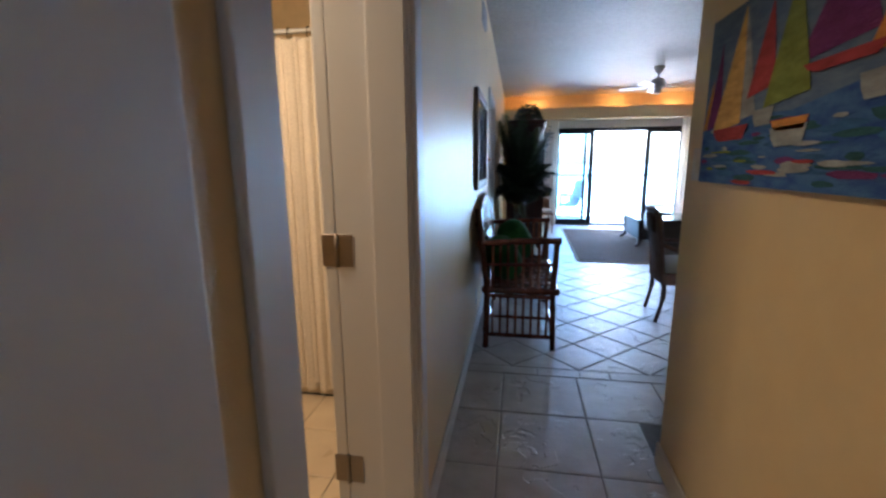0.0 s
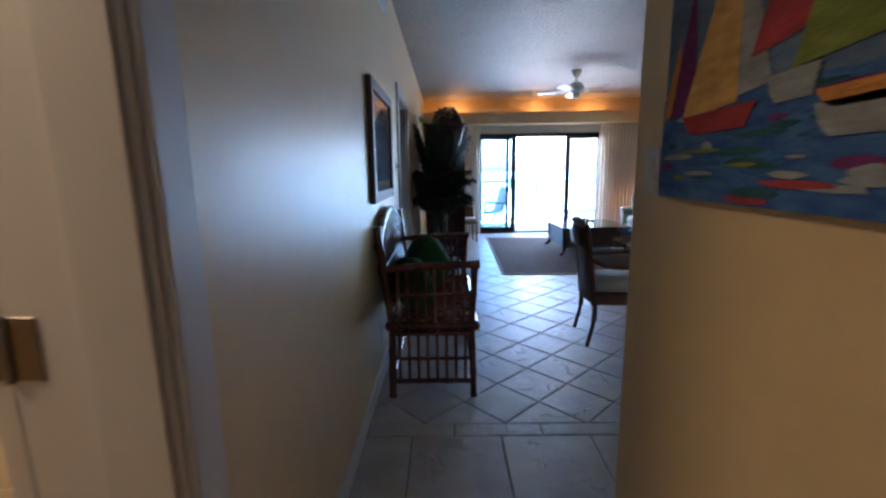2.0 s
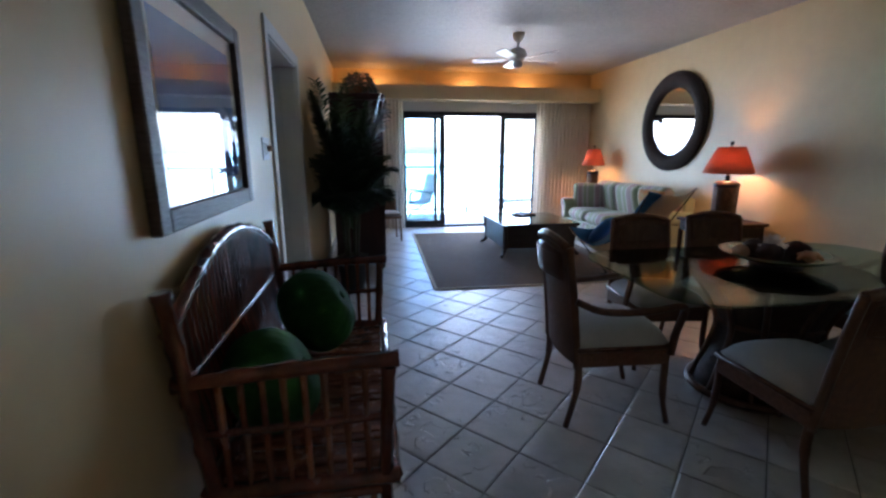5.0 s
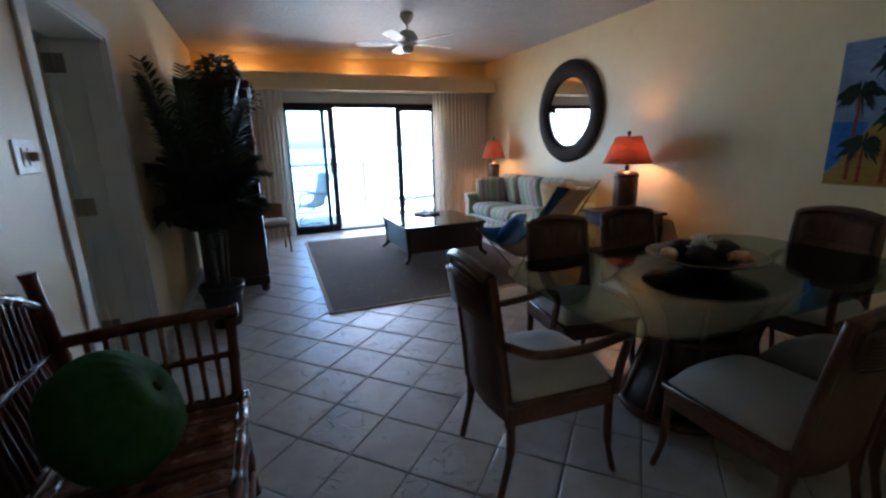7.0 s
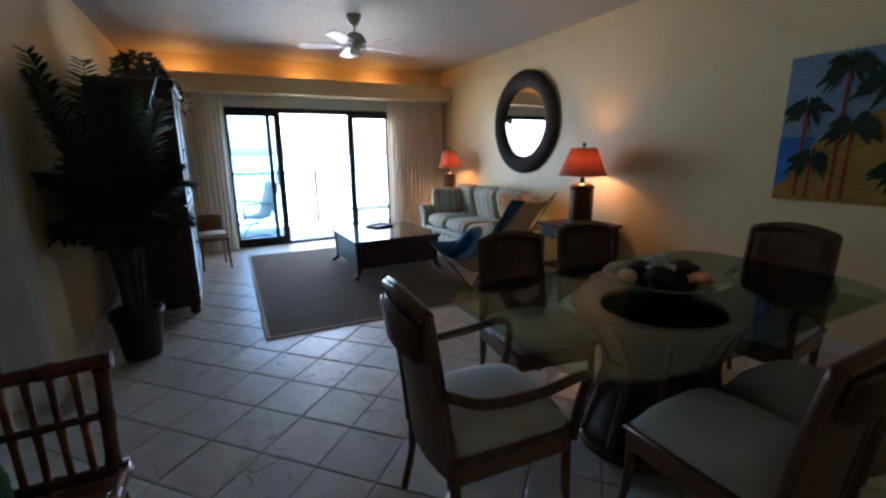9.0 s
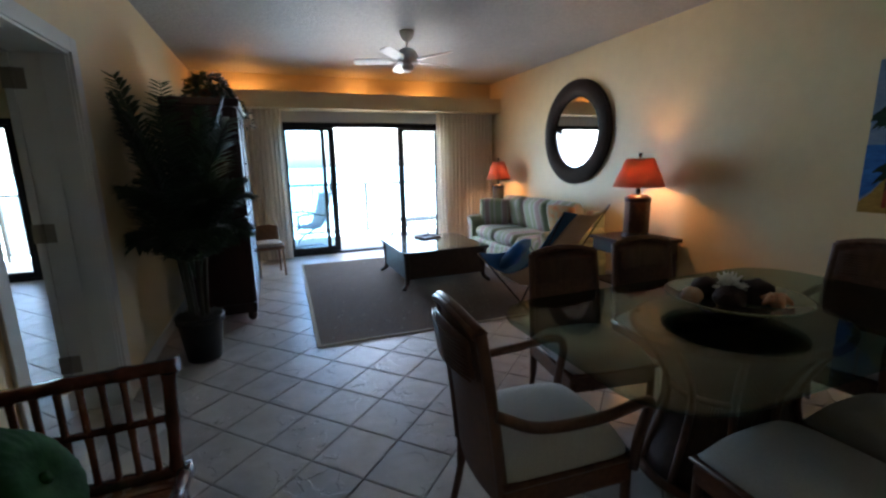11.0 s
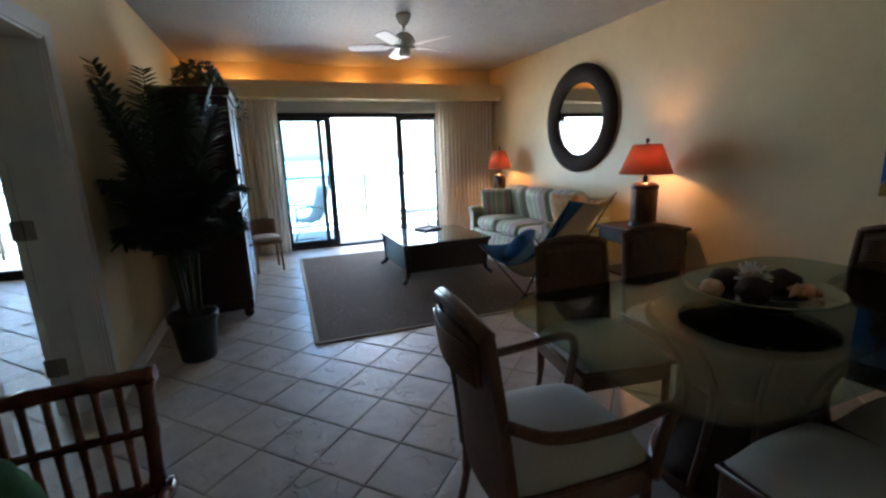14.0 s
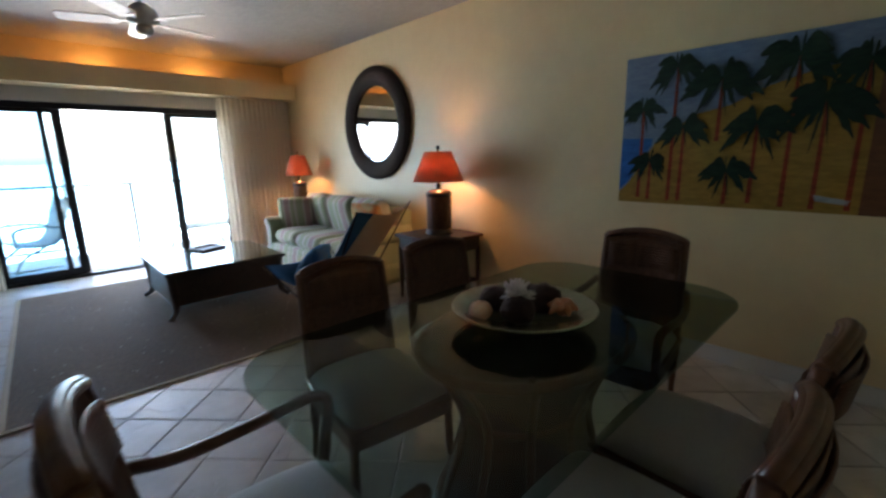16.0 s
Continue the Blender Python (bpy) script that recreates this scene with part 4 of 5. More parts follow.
def rounded(w, d, r, bow=0.0, n=10):
    """Outline of a plate with round corners and gently bowed sides."""
    pts = []
    for cx, cy, a0 in ((w - r, d - r, 0), (r - w, d - r, 90), (r - w, r - d, 180), (w - r, r - d, 270)):
        for k in range(n + 1):
            a = radians(a0 + 90 * k / n)
            x, y = cx + r * math.cos(a), cy + r * math.sin(a)
            pts.append((x * (1 - bow * (y / d) ** 2), y * (1 - bow * (x / w) ** 2)))
    return pts


table = thing("dining_table", (2.665, 4.105, 0), "rounded glass dining table on a woven rattan pedestal", "table", turn=0)
top = part("tabletop", slab(rounded(1.0, 0.56, 0.24, 0.03), 0.736, 0.750, bevel=0.004), M["tabletop"], table, "thick clear glass top with green edge")
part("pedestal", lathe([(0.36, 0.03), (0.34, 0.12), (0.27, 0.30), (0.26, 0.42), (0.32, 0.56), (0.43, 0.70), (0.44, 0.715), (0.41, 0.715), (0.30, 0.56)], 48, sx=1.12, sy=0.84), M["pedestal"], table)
for z, r, t in ((0.022, 0.375, 0.022), (0.705, 0.435, 0.02), (0.42, 0.265, 0.014)):
    part("ring", bar([(1.12 * r * math.cos(k * math.tau / 48), 0.84 * r * math.sin(k * math.tau / 48), z) for k in range(48)], t, 10, True), M["rattan"], table)
for k in range(10):
    a = k * math.tau / 10 + 0.2
    c, s = 1.12 * math.cos(a), 0.84 * math.sin(a)
    part("pole", bar(smooth_path([(0.37 * c, 0.37 * s, 0.02), (0.285 * c, 0.285 * s, 0.30), (0.275 * c, 0.275 * s, 0.43), (0.335 * c, 0.335 * s, 0.57), (0.42 * c, 0.42 * s, 0.70)]), 0.017, 8), M["rattan"], table)
for k in range(4):
    a = k * math.tau / 4 + math.pi / 4
    part("pad", moved(lathe([(0.012, 0), (0.012, 0.013)], 14), pose(0.47 * math.cos(a), 0.355 * math.sin(a), 0.723)), M["rattan"], table)

stand = thing("dish_stand", (2.643, 4.115, 0.75), "low black iron stand on the glass table", "stand")
part("foot_ring", lathe([(0.13, 0.0), (0.13, 0.008), (0.12, 0.012), (0.03, 0.014)], 32), M["iron"], stand)
for k in range(3):
    a = k * math.tau / 3 + 0.5
    part("strut", boxed((-0.012, -0.004, 0.008), (0.012, 0.004, 0.018)), M["iron"], stand).matrix_local = pose(0.07 * math.cos(a), 0.07 * math.sin(a), 0, 0, 0, math.degrees(a) + 90)
part("post", lathe([(0.05, 0.012), (0.042, 0.02), (0.06, 0.026)], 20), M["iron"], stand)
part("top_ring", lathe([(0.085, 0.016), (0.10, 0.018), (0.10, 0.026), (0.085, 0.026)], 32), M["iron"], stand)
dish = solid("decorative_dish", lathe([(0.09, 0.0), (0.17, 0.012), (0.245, 0.035), (0.285, 0.052), (0.287, 0.057), (0.28, 0.058), (0.24, 0.044), (0.165, 0.021), (0.05, 0.014)], 56),
             M["dish"], "wide olive glazed dish filled with shells on an iron stand", "dish", (2.643, 4.115, 0.776))


def blob(r, seed, rough_amount, squash=0.85):
    bm = bmesh.new()
    bmesh.ops.create_icosphere(bm, subdivisions=3, radius=r)
    for v in bm.verts:
        n = noise.noise(v.co * (2.2 / r) + Vector((seed, 0, 0)))
        v.co *= 1 + rough_amount * n
        v.co.z *= squash
    for f in bm.faces:
        f.smooth = True
    return bm


for x, y, r, key, label, cat in ((-0.04, 0.11, 0.062, "nut", "dark brown seed ball in the dish", "ornament"), (0.09, -0.035, 0.07, "nut", "large dark brown seed ball in the dish", "ornament"),
                                 (-0.085, -0.04, 0.065, "nut", "rough brown coconut ball in the dish", "ornament"), (-0.15, 0.085, 0.046, "shell", "peach coloured spiral shell in the dish", "shell"),
                                 (0.16, 0.08, 0.045, "nut", "small brown seed ball in the dish", "ornament")):
    solid("ornament" if key == "nut" else "sea_shell", blob(r, x * 40, 0.2), M[key], label, cat, (2.643 + x * 1.03, 4.115 + y * 1.03, 0.788 + r * 0.76), group="dish filling")
bm = blob(0.03, 4, 0.2, 0.8)
rnd = random.Random(4)
for k in range(46):
    a, el = rnd.uniform(0, math.tau), rnd.uniform(0.05, 1.45)
    d = Vector((math.cos(a) * math.cos(el), math.sin(a) * math.cos(el), math.sin(el)))
    s = rnd.uniform(0.055, 0.085)
    side = Vector((rnd.uniform(-1, 1), rnd.uniform(-1, 1), rnd.uniform(-0.2, 1))) * 0.018
    tube(bm, [d * 0.015, d * s * 0.6, d * s], [0.008, 0.0065, 0.004], 6)
    tube(bm, [d * s * 0.55, d * s * 0.75 + side], [0.006, 0.0035], 6)
solid("coral", bm, M["coral"], "white branching coral piece in the olive dish", "coral", (2.63, 4.14, 0.855))
bm = bmesh.new()
for k in range(9):
    a = k / 9 * math.tau
    tube(bm, [(0, 0, 0.01), (0.03 * math.cos(a), 0.03 * math.sin(a), 0.03), (0.062 * math.cos(a), 0.055 * math.sin(a), 0.005 + 0.02 * (k % 2))], [0.026, 0.02, 0.006], 8)
solid("sea_shell", bm, M["conch"], "spiky orange conch shell in the olive dish", "shell", (2.71, 3.98, 0.814), group="dish filling")


# ---- rug and coffee table ----
rug = thing("area_rug", (2.225, 7.81, 0.0), "brown sisal area rug with cream bound edge", "rug", turn=-1.2)
part("field", slab([(-1.19, -1.55), (1.19, -1.55), (1.19, 1.55), (-1.19, 1.55)], 0.001, 0.011), M["rug"], rug)
for lo, hi in (((-1.225, -1.585), (1.225, -1.55)), ((-1.225, 1.55), (1.225, 1.585)), ((-1.225, -1.55), (-1.19, 1.55)), ((1.19, -1.55), (1.225, 1.55))):
    part("binding", boxed((*lo, 0.0005), (*hi, 0.013), 0.004), M["rug_edge"], rug, "cream cotton binding")

ct = thing("coffee_table", (2.585, 7.985, 0.011), "dark woven coffee table with inset glass top", "table")
CW, CD, CH = 0.54, 0.54, 0.44
bm = bmesh.new()
for lo, hi in (((-CW, -CD), (CW, -CD + 0.07)), ((-CW, CD - 0.07), (CW, CD)), ((-CW, -CD + 0.07), (-CW + 0.07, CD - 0.07)), ((CW - 0.07, -CD + 0.07), (CW, CD - 0.07))):
    box(bm, (*lo, CH - 0.03), (*hi, CH), 0.004)
part("top_frame", bm, M["dark_wood"], ct)
part("glass_top", boxed((-CW + 0.004, -CD + 0.004, CH + 0.0015), (CW - 0.004, CD - 0.004, CH + 0.0075), 0.001), M["coffee_glass"], ct, "clear glass inset")
part("inner_top", boxed((-CW + 0.06, -CD + 0.06, CH - 0.04), (CW - 0.06, CD - 0.06, CH - 0.018)), M["espresso"], ct)
for lo, hi in (((-CW + 0.04, -CD + 0.04), (CW - 0.04, -CD + 0.06)), ((-CW + 0.04, CD - 0.06), (CW - 0.04, CD - 0.04)), ((-CW + 0.04, -CD + 0.06), (-CW + 0.06, CD - 0.06)), ((CW - 0.06, -CD + 0.06), (CW - 0.04, CD - 0.06))):
    part("apron", boxed((*lo, 0.115), (*hi, CH - 0.03), 0.003), M["espresso"], ct)
part("bottom_panel", boxed((-CW + 0.06, -CD + 0.06, 0.12), (CW - 0.06, CD - 0.06, 0.135)), M["dark_wood"], ct)
for sx in (-1, 1):
    for sy in (-1, 1):
        pts = smooth_path([(sx * (CW - 0.045), sy * (CD - 0.045), CH - 0.03), (sx * (CW - 0.06), sy * (CD - 0.06), 0.18), (sx * (CW - 0.05), sy * (CD - 0.05), 0.07), (sx * (CW + 0.005), sy * (CD + 0.005), 0.012)])
        part("leg", bar(pts, [0.034] * 7 + [0.03] * 6 + [0.024] * (len(pts) - 13), 8), M["dark_wood"], ct)
tray = thing("tray", (2.63, 8.29, 0.4588), "small square dark wooden tray on the coffee table", "tray", turn=20)
part("base", boxed((-0.12, -0.10, 0), (0.12, 0.10, 0.008), 0.002), M["mahogany"], tray)
for lo, hi in (((-0.14, -0.12), (0.14, -0.10)), ((-0.14, 0.10), (0.14, 0.12)), ((-0.14, -0.10), (-0.12, 0.10)), ((0.12, -0.10), (0.14, 0.10))):
    part("rim", boxed((*lo, 0.0), (*hi, 0.026), 0.004), M["mahogany"], tray)


# ---- sofa ----
sofa = thing("sofa", (4.012, 8.0, 0), "three-seat sofa in green, cream and rose striped fabric with skirt", "sofa")
SL, SF, SB = 1.08, -0.47, 0.47
part("base", boxed((SF + 0.05, -SL + 0.03, 0.10), (SB, SL - 0.03, 0.31), 0.02, 2), M["sofa"], sofa)
part("back", boxed((SB - 0.20, -SL + 0.05, 0.20), (SB - 0.01, SL - 0.05, 0.83), 0.06, 4), M["sofa"], sofa)
for s in (-1, 1):
    y = s * (SL - 0.10)
    part("arm", boxed((SF + 0.04, y - 0.075, 0.10), (SB - 0.03, y + 0.075, 0.56), 0.03, 3), M["sofa"], sofa)
    part("arm_roll", bar([(SF + 0.035, y + s * 0.015, 0.535), (SF + 0.05, y + s * 0.015, 0.54), (SB - 0.08, y + s * 0.015, 0.55), (SB - 0.06, y + s * 0.015, 0.55)], [0.075, 0.098, 0.098, 0.075], 18), M["sofa"], sofa)
for i in range(3):
    y = (i - 1) * 0.585
    part("seat_cushion", moved(cushion(0.66, 0.582, 0.21, 18, 6), pose(SF + 0.385, y, 0.40)), M["sofa"], sofa)
    part("back_cushion", moved(cushion(0.52, 0.59, 0.27, 18, 4.5), pose(SB - 0.27, y, 0.685, 0, 76, 0)), M["sofa"], sofa)
skirt = []
for (x0, y0), (x1, y1) in (((SF + 0.035, SL - 0.01), (SF + 0.035, -SL + 0.01)), ((SB - 0.04, SL - 0.01), (SF + 0.035, SL - 0.01)), ((SF + 0.035, -SL + 0.01), (SB - 0.04, -SL + 0.01))):
    rows = []
    for j in range(4):
        z = 0.24 - 0.225 * j / 3
        row = []
        for k in range(61):
            u = k / 60
            near_pleat = min(abs(u - q) for q in (0.0, 1 / 3, 2 / 3, 1.0))
            out = 0.012 * j / 3 + 0.016 * math.exp(-(near_pleat / 0.02) ** 2) * math.sin(near_pleat * 300) + 0.004 * math.sin(u * 40)
            nx, ny = (y1 - y0), -(x1 - x0)
            ln = math.hypot(nx, ny)
            row.append((x0 + (x1 - x0) * u + nx / ln * out, y0 + (y1 - y0) * u + ny / ln * out, z))
        rows.append(row)
    part("skirt", sheet(rows, 0.004), M["sofa"], sofa)
solid("throw_pillow", moved(cushion(0.46, 0.46, 0.16, 14, 4), pose(0, 0, 0, 90, 0, 0) @ pose(0, 0, 0, 14, 0, 0)), M["pillow_stripe"], "striped square throw pillow on the sofa", "pillow", (3.91, 8.78, 0.675), -42)
solid("throw_pillow", moved(cushion(0.42, 0.42, 0.15, 14, 3), pose(0, 0, 0, 90, 0, 0) @ pose(0, 0, 0, 16, 0, 0)), M["orange_print"], "orange floral throw pillow on the sofa", "pillow", (4.06, 7.28, 0.70), -75)


# ---- butterfly chair ----
bf = thing("butterfly_chair", (3.19, 6.40, 0.0), "butterfly chair with blue canvas sling on black iron rods", "chair", turn=111.8)
HL, HR, LL, LR = Vector((-0.46, 0.40, 1.02)), Vector((-0.46, -0.40, 1.02)), Vector((0.49, 0.42, 0.545)), Vector((0.49, -0.42, 0.545))
FZ = 0.012
for s in (-1, 1):
    hi, lo = (HL, LL) if s > 0 else (HR, LR)
    part("rod", bar([hi, (0.10, s * 0.26, FZ + 0.011), (0.16, s * 0.22, FZ + 0.011)], 0.007, 8), M["iron"], bf)
    part("rod", bar([lo, (-0.02, s * 0.27, FZ + 0.011), (-0.10, s * 0.20, FZ + 0.011)], 0.007, 8), M["iron"], bf)
for x in (0.16, -0.10):
    y = 0.22 if x > 0 else 0.20
    part("rod", bar([(x, -y, FZ + 0.011), (x, y, FZ + 0.011)], 0.007, 8), M["iron"], bf)
for name, off, key in (("sling", 0.0, "blue_canvas"), ("sling_back", 0.012, "cream_canvas")):
    rows = []
    for j in range(17):
        v = j / 16
        left, right = HL.lerp(LL, v), HR.lerp(LR, v)
        row = []
        for k in range(17):
            u = k / 16 if key == "blue_canvas" else 0.2 * max(0, 1 - 1.7 * v) + (1 - 0.2 * max(0, 1 - 1.7 * v)) * k / 16
            p = left.lerp(right, u)
            across, along = 1 - (2 * u - 1) ** 2, 1 - (2 * v ** 1.25 - 1) ** 2
            p = p + Vector((-0.05 * across * (1 - v) + 0.16 * along * 0.3, 0, -0.17 * across ** 1.5 * (0.35 + 0.65 * along) - 0.36 * along))
            p.y *= 1 - 0.34 * along
            row.append(p + (p - Vector((0.05, 0, 0.85))).normalized() * off)
        rows.append(row)
    part(name, sheet(rows, 0.003), M[key], bf, "blue canvas" if name == "sling" else "cream canvas backing")
solid("throw_pillow", moved(cushion(0.36, 0.36, 0.14, 12, 3), pose(0, 0, 0, 0, 50, 0)), M["blue_canvas"], "blue canvas pillow lying in the butterfly chair", "pillow", (3.05, 6.70, 0.50), 130)


# ---- lamps and their tables ----
def table_lamp(place, turn):
    e = thing("table_lamp", place, "table lamp with coral red shade and brown wicker base, lit", "lamp", "table lamps", turn)
    part("foot", lathe([(0.14, 0), (0.14, 0.02), (0.128, 0.03), (0.128, 0.05)], 8), M["dark_wood"], e)
    part("body", lathe([(0.122, 0.05), (0.122, 0.36), (0.118, 0.37)], 24), M["wicker"], e)
    part("collar", lathe([(0.128, 0.365), (0.128, 0.40), (0.09, 0.425), (0.06, 0.43)], 24), M["dark_wood"], e)
    part("neck", lathe([(0.03, 0.425), (0.02, 0.45), (0.028, 0.47), (0.014, 0.49), (0.012, 0.60)], 16), M["iron"], e)
    bm = bmesh.new()
    shade = [(0.247, 0.51), (0.13, 0.79), (0.127, 0.79), (0.244, 0.51)]
    rings = [[bm.verts.new((r * math.cos(k * math.tau / 40), r * math.sin(k * math.tau / 40), z)) for k in range(40)] for r, z in shade]
    for a, b in zip(rings, rings[1:] + rings[:1]):
        for k in range(40):
            bm.faces.new((a[k], a[(k + 1) % 40], b[(k + 1) % 40], b[k])).smooth = True
    part("shade", bm, M["shade"], e, "coral red linen shade")
    part("harp", bar([(0.0, -0.06, 0.58), (0.0, -0.075, 0.68), (0, 0, 0.79), (0, 0.075, 0.68), (0, 0.06, 0.58)], 0.003, 6), M["iron"], e)
    part("spider", bar([(0, -0.128, 0.788), (0, 0.128, 0.788)], 0.003, 6), M["iron"], e)
    part("finial", lathe([(0.006, 0.785), (0.008, 0.80), (0.017, 0.815), (0.02, 0.83), (0.012, 0.845)], 14), M["iron"], e)
    return e


table_lamp((4.20, 6.25, 0.655), 10)
table_lamp((4.18, 9.17, 0.655), 0).scale = (0.76, 0.76, 1.0)
chest = thing("end_table", (4.18, 6.24, 0), "dark wood end table with lower shelf beside the sofa", "table")
part("top", boxed((-0.30, -0.33, 0.62), (0.29, 0.33, 0.655), 0.006, 2), M["mahogany"], chest)
part("frieze", boxed((-0.27, -0.30, 0.50), (0.27, 0.30, 0.62), 0.004), M["espresso"], chest)
part("shelf", boxed((-0.26, -0.29, 0.17), (0.26, 0.29, 0.195), 0.004), M["mahogany"], chest)
for sx in (-1, 1):
    for sy in (-1, 1):
        part("leg", bar([(sx * 0.26, sy * 0.29, 0), (sx * 0.255, sy * 0.285, 0.25), (sx * 0.255, sy * 0.285, 0.52)], [0.018, 0.024, 0.026], 8), M["mahogany"], chest)
side = thing("side_table", (4.18, 9.17, 0), "small round dark wood side table by the curtain", "table")
part("top", lathe([(0.25, 0.625), (0.255, 0.64), (0.25, 0.655)], 36), M["mahogany"], side)
part("column", lathe([(0.03, 0.04), (0.045, 0.2), (0.028, 0.4), (0.05, 0.625)], 20), M["mahogany"], side)
part("base", lathe([(0.17, 0), (0.17, 0.02), (0.05, 0.05)], 28), M["mahogany"], side)


# ---- armoire with its basket ----
armoire = thing("armoire", (0.225, 7.72, 0), "tall dark mahogany armoire with louvred doors and bun feet", "armoire")
AW, AD = 0.545, 0.29
part("carcass", boxed((-AD, -AW + 0.02, 0.10), (AD - 0.025, AW - 0.02, 1.96), 0.004), M["mahogany"], armoire)
part("plinth", boxed((-AD, -AW, 0.08), (AD, AW, 0.17), 0.008, 2), M["mahogany"], armoire)
part("crown", boxed((-AD - 0.003, -AW - 0.02, 1.96), (AD + 0.025, AW + 0.02, 2.03), 0.014, 2), M["mahogany"], armoire)
for sx in (-1, 1):
    for sy in (-1, 1):
        part("foot", moved(lathe([(0.022, 0), (0.04, 0.02), (0.045, 0.05), (0.03, 0.08)], 18), pose(sx * (AD - 0.05), sy * (AW - 0.05), 0)), M["mahogany"], armoire)
for z0, z1 in ((0.18, 0.98), (1.0, 1.95)):
    for s in (-1, 1):
        y0, y1 = (0.004, AW - 0.025) if s > 0 else (-AW + 0.025, -0.004)
        bm = bmesh.new()
        for lo, hi in (((y0, z0), (y0 + 0.05, z1)), ((y1 - 0.05, z0), (y1, z1)), ((y0 + 0.05, z0), (y1 - 0.05, z0 + 0.06)), ((y0 + 0.05, z1 - 0.06), (y1 - 0.05, z1))):
            box(bm, (AD - 0.025, lo[0], lo[1]), (AD, hi[0], hi[1]), 0.003)
        door = part("door", bm, M["mahogany"], armoire)
        n = int((z1 - z0 - 0.13) / 0.035) if z0 < 0.5 else 0
        if not n:
            part("panel", boxed((AD - 0.022, y0 + 0.05, z0 + 0.06), (AD - 0.010, y1 - 0.05, z1 - 0.06), 0.004), M["mahogany"], door)
        for i in range(n):
            zz = z0 + 0.08 + i * 0.035
            part("slat", moved(boxed((-0.014, y0 + 0.052, -0.003), (0.014, y1 - 0.052, 0.003)), pose(AD - 0.012, 0, zz, 0, 38, 0)), M["mahogany"], door)
        part("knob", moved(lathe([(0.007, 0), (0.012, 0.012), (0.01, 0.02)], 12), pose(AD, y0 + 0.03 if s > 0 else y1 - 0.03, (z0 + z1) / 2, 0, 90, 0)), M["iron"], door)


def leaf_blade(bm, base, tip, width, sag=0.0, up=Vector((0, 0, 1))):
    """A narrow folded leaf of four quads."""
    d = tip - base
    side = d.cross(up)
    if side.length < 1e-5:
        side = Vector((1, 0, 0))
    side.normalize()
    lift = side.cross(d).normalized() * width * 0.35
    ring = []
    for s, w in ((0.0, 0.25), (0.3, 1.0), (0.7, 0.7), (1.0, 0.04)):
        c = base + d * s + Vector((0, 0, -sag * s * s))
        ring.append((bm.verts.new(c - side * width * w / 2), bm.verts.new(c - lift * w), bm.verts.new(c + side * width * w / 2)))
    for a, b in zip(ring, ring[1:]):
        bm.faces.new((a[0], a[1], b[1], b[0]))
        bm.faces.new((a[1], a[2], b[2], b[1]))


rnd = random.Random(21)
basket = thing("plant_basket", (0.26, 7.72, 2.03), "dark basket of trailing greenery on top of the armoire", "plant")
part("basket", lathe([(0.10, 0), (0.13, 0.06), (0.145, 0.13), (0.135, 0.13), (0.10, 0.02)], 24), M["wicker"], basket)
bm = bmesh.new()
for k in range(420):
    a = rnd.uniform(0, math.tau)
    rr = 0.24 * math.sqrt(rnd.random())
    z = 0.10 + 0.19 * (1 - (rr / 0.26) ** 2) * rnd.uniform(0.5, 1.1) - max(0, rr - 0.17) * rnd.uniform(0.5, 2.2)
    base = Vector((rr * math.cos(a) * 0.9, rr * math.sin(a), z))
    d = Vector((math.cos(a) + rnd.uniform(-0.8, 0.8), math.sin(a) + rnd.uniform(-0.8, 0.8), rnd.uniform(-0.5, 0.9))).normalized()
    leaf_blade(bm, base, base + d * rnd.uniform(0.035, 0.07), rnd.uniform(0.025, 0.045), 0.01)
for strand in range(9):
    a = rnd.uniform(-1.6, 0.9)
    p = Vector((0.15 * math.cos(a), 0.18 * math.sin(a), 0.10))
    for k in range(12):
        p = p + Vector((0.018 * math.cos(a), 0.022 * math.sin(a), 0.01 - 0.006 * k))
        leaf_blade(bm, p, p + Vector((rnd.uniform(-0.05, 0.06), rnd.uniform(-0.05, 0.05), rnd.uniform(-0.05, 0.02))), 0.034)
part("foliage", bm, M["ivy"], basket)

# ---- potted palm ----
palm = thing("potted_palm", (0.15, 6.44, 0), "tall potted areca palm with dark feathery fronds", "plant")
part("pot", lathe([(0.115, 0), (0.12, 0.01), (0.155, 0.30), (0.168, 0.30), (0.168, 0.345), (0.15, 0.345), (0.145, 0.31)], 32), M["pot"], palm)
bm = lathe([(0.14, 0.27), (0.142, 0.315), (0.08, 0.345), (0.02, 0.35)], 24)
for k in range(260):
    a, r = rnd.uniform(0, math.tau), 0.15 * math.sqrt(rnd.random())
    p = Vector((r * math.cos(a), r * math.sin(a), 0.335))
    tube(bm, [p, p + Vector((rnd.uniform(-0.04, 0.04), rnd.uniform(-0.04, 0.04), rnd.uniform(0.0, 0.045))), p + Vector((rnd.uniform(-0.07, 0.07), rnd.uniform(-0.07, 0.07), rnd.uniform(-0.04, 0.02)))], 0.0022, 4)
part("moss", bm, M["moss"], palm, "grey Spanish moss over the soil")
for k in range(6):
    a = k / 6 * math.tau
    part("cane", bar(smooth_path([(0.05 * math.cos(a), 0.05 * math.sin(a), 0.30), (0.07 * math.cos(a), 0.07 * math.sin(a), 0.6), (0.10 * math.cos(a), 0.10 * math.sin(a), 0.95)]), [0.016] * 12 + [0.010], 8), M["cane"], palm)


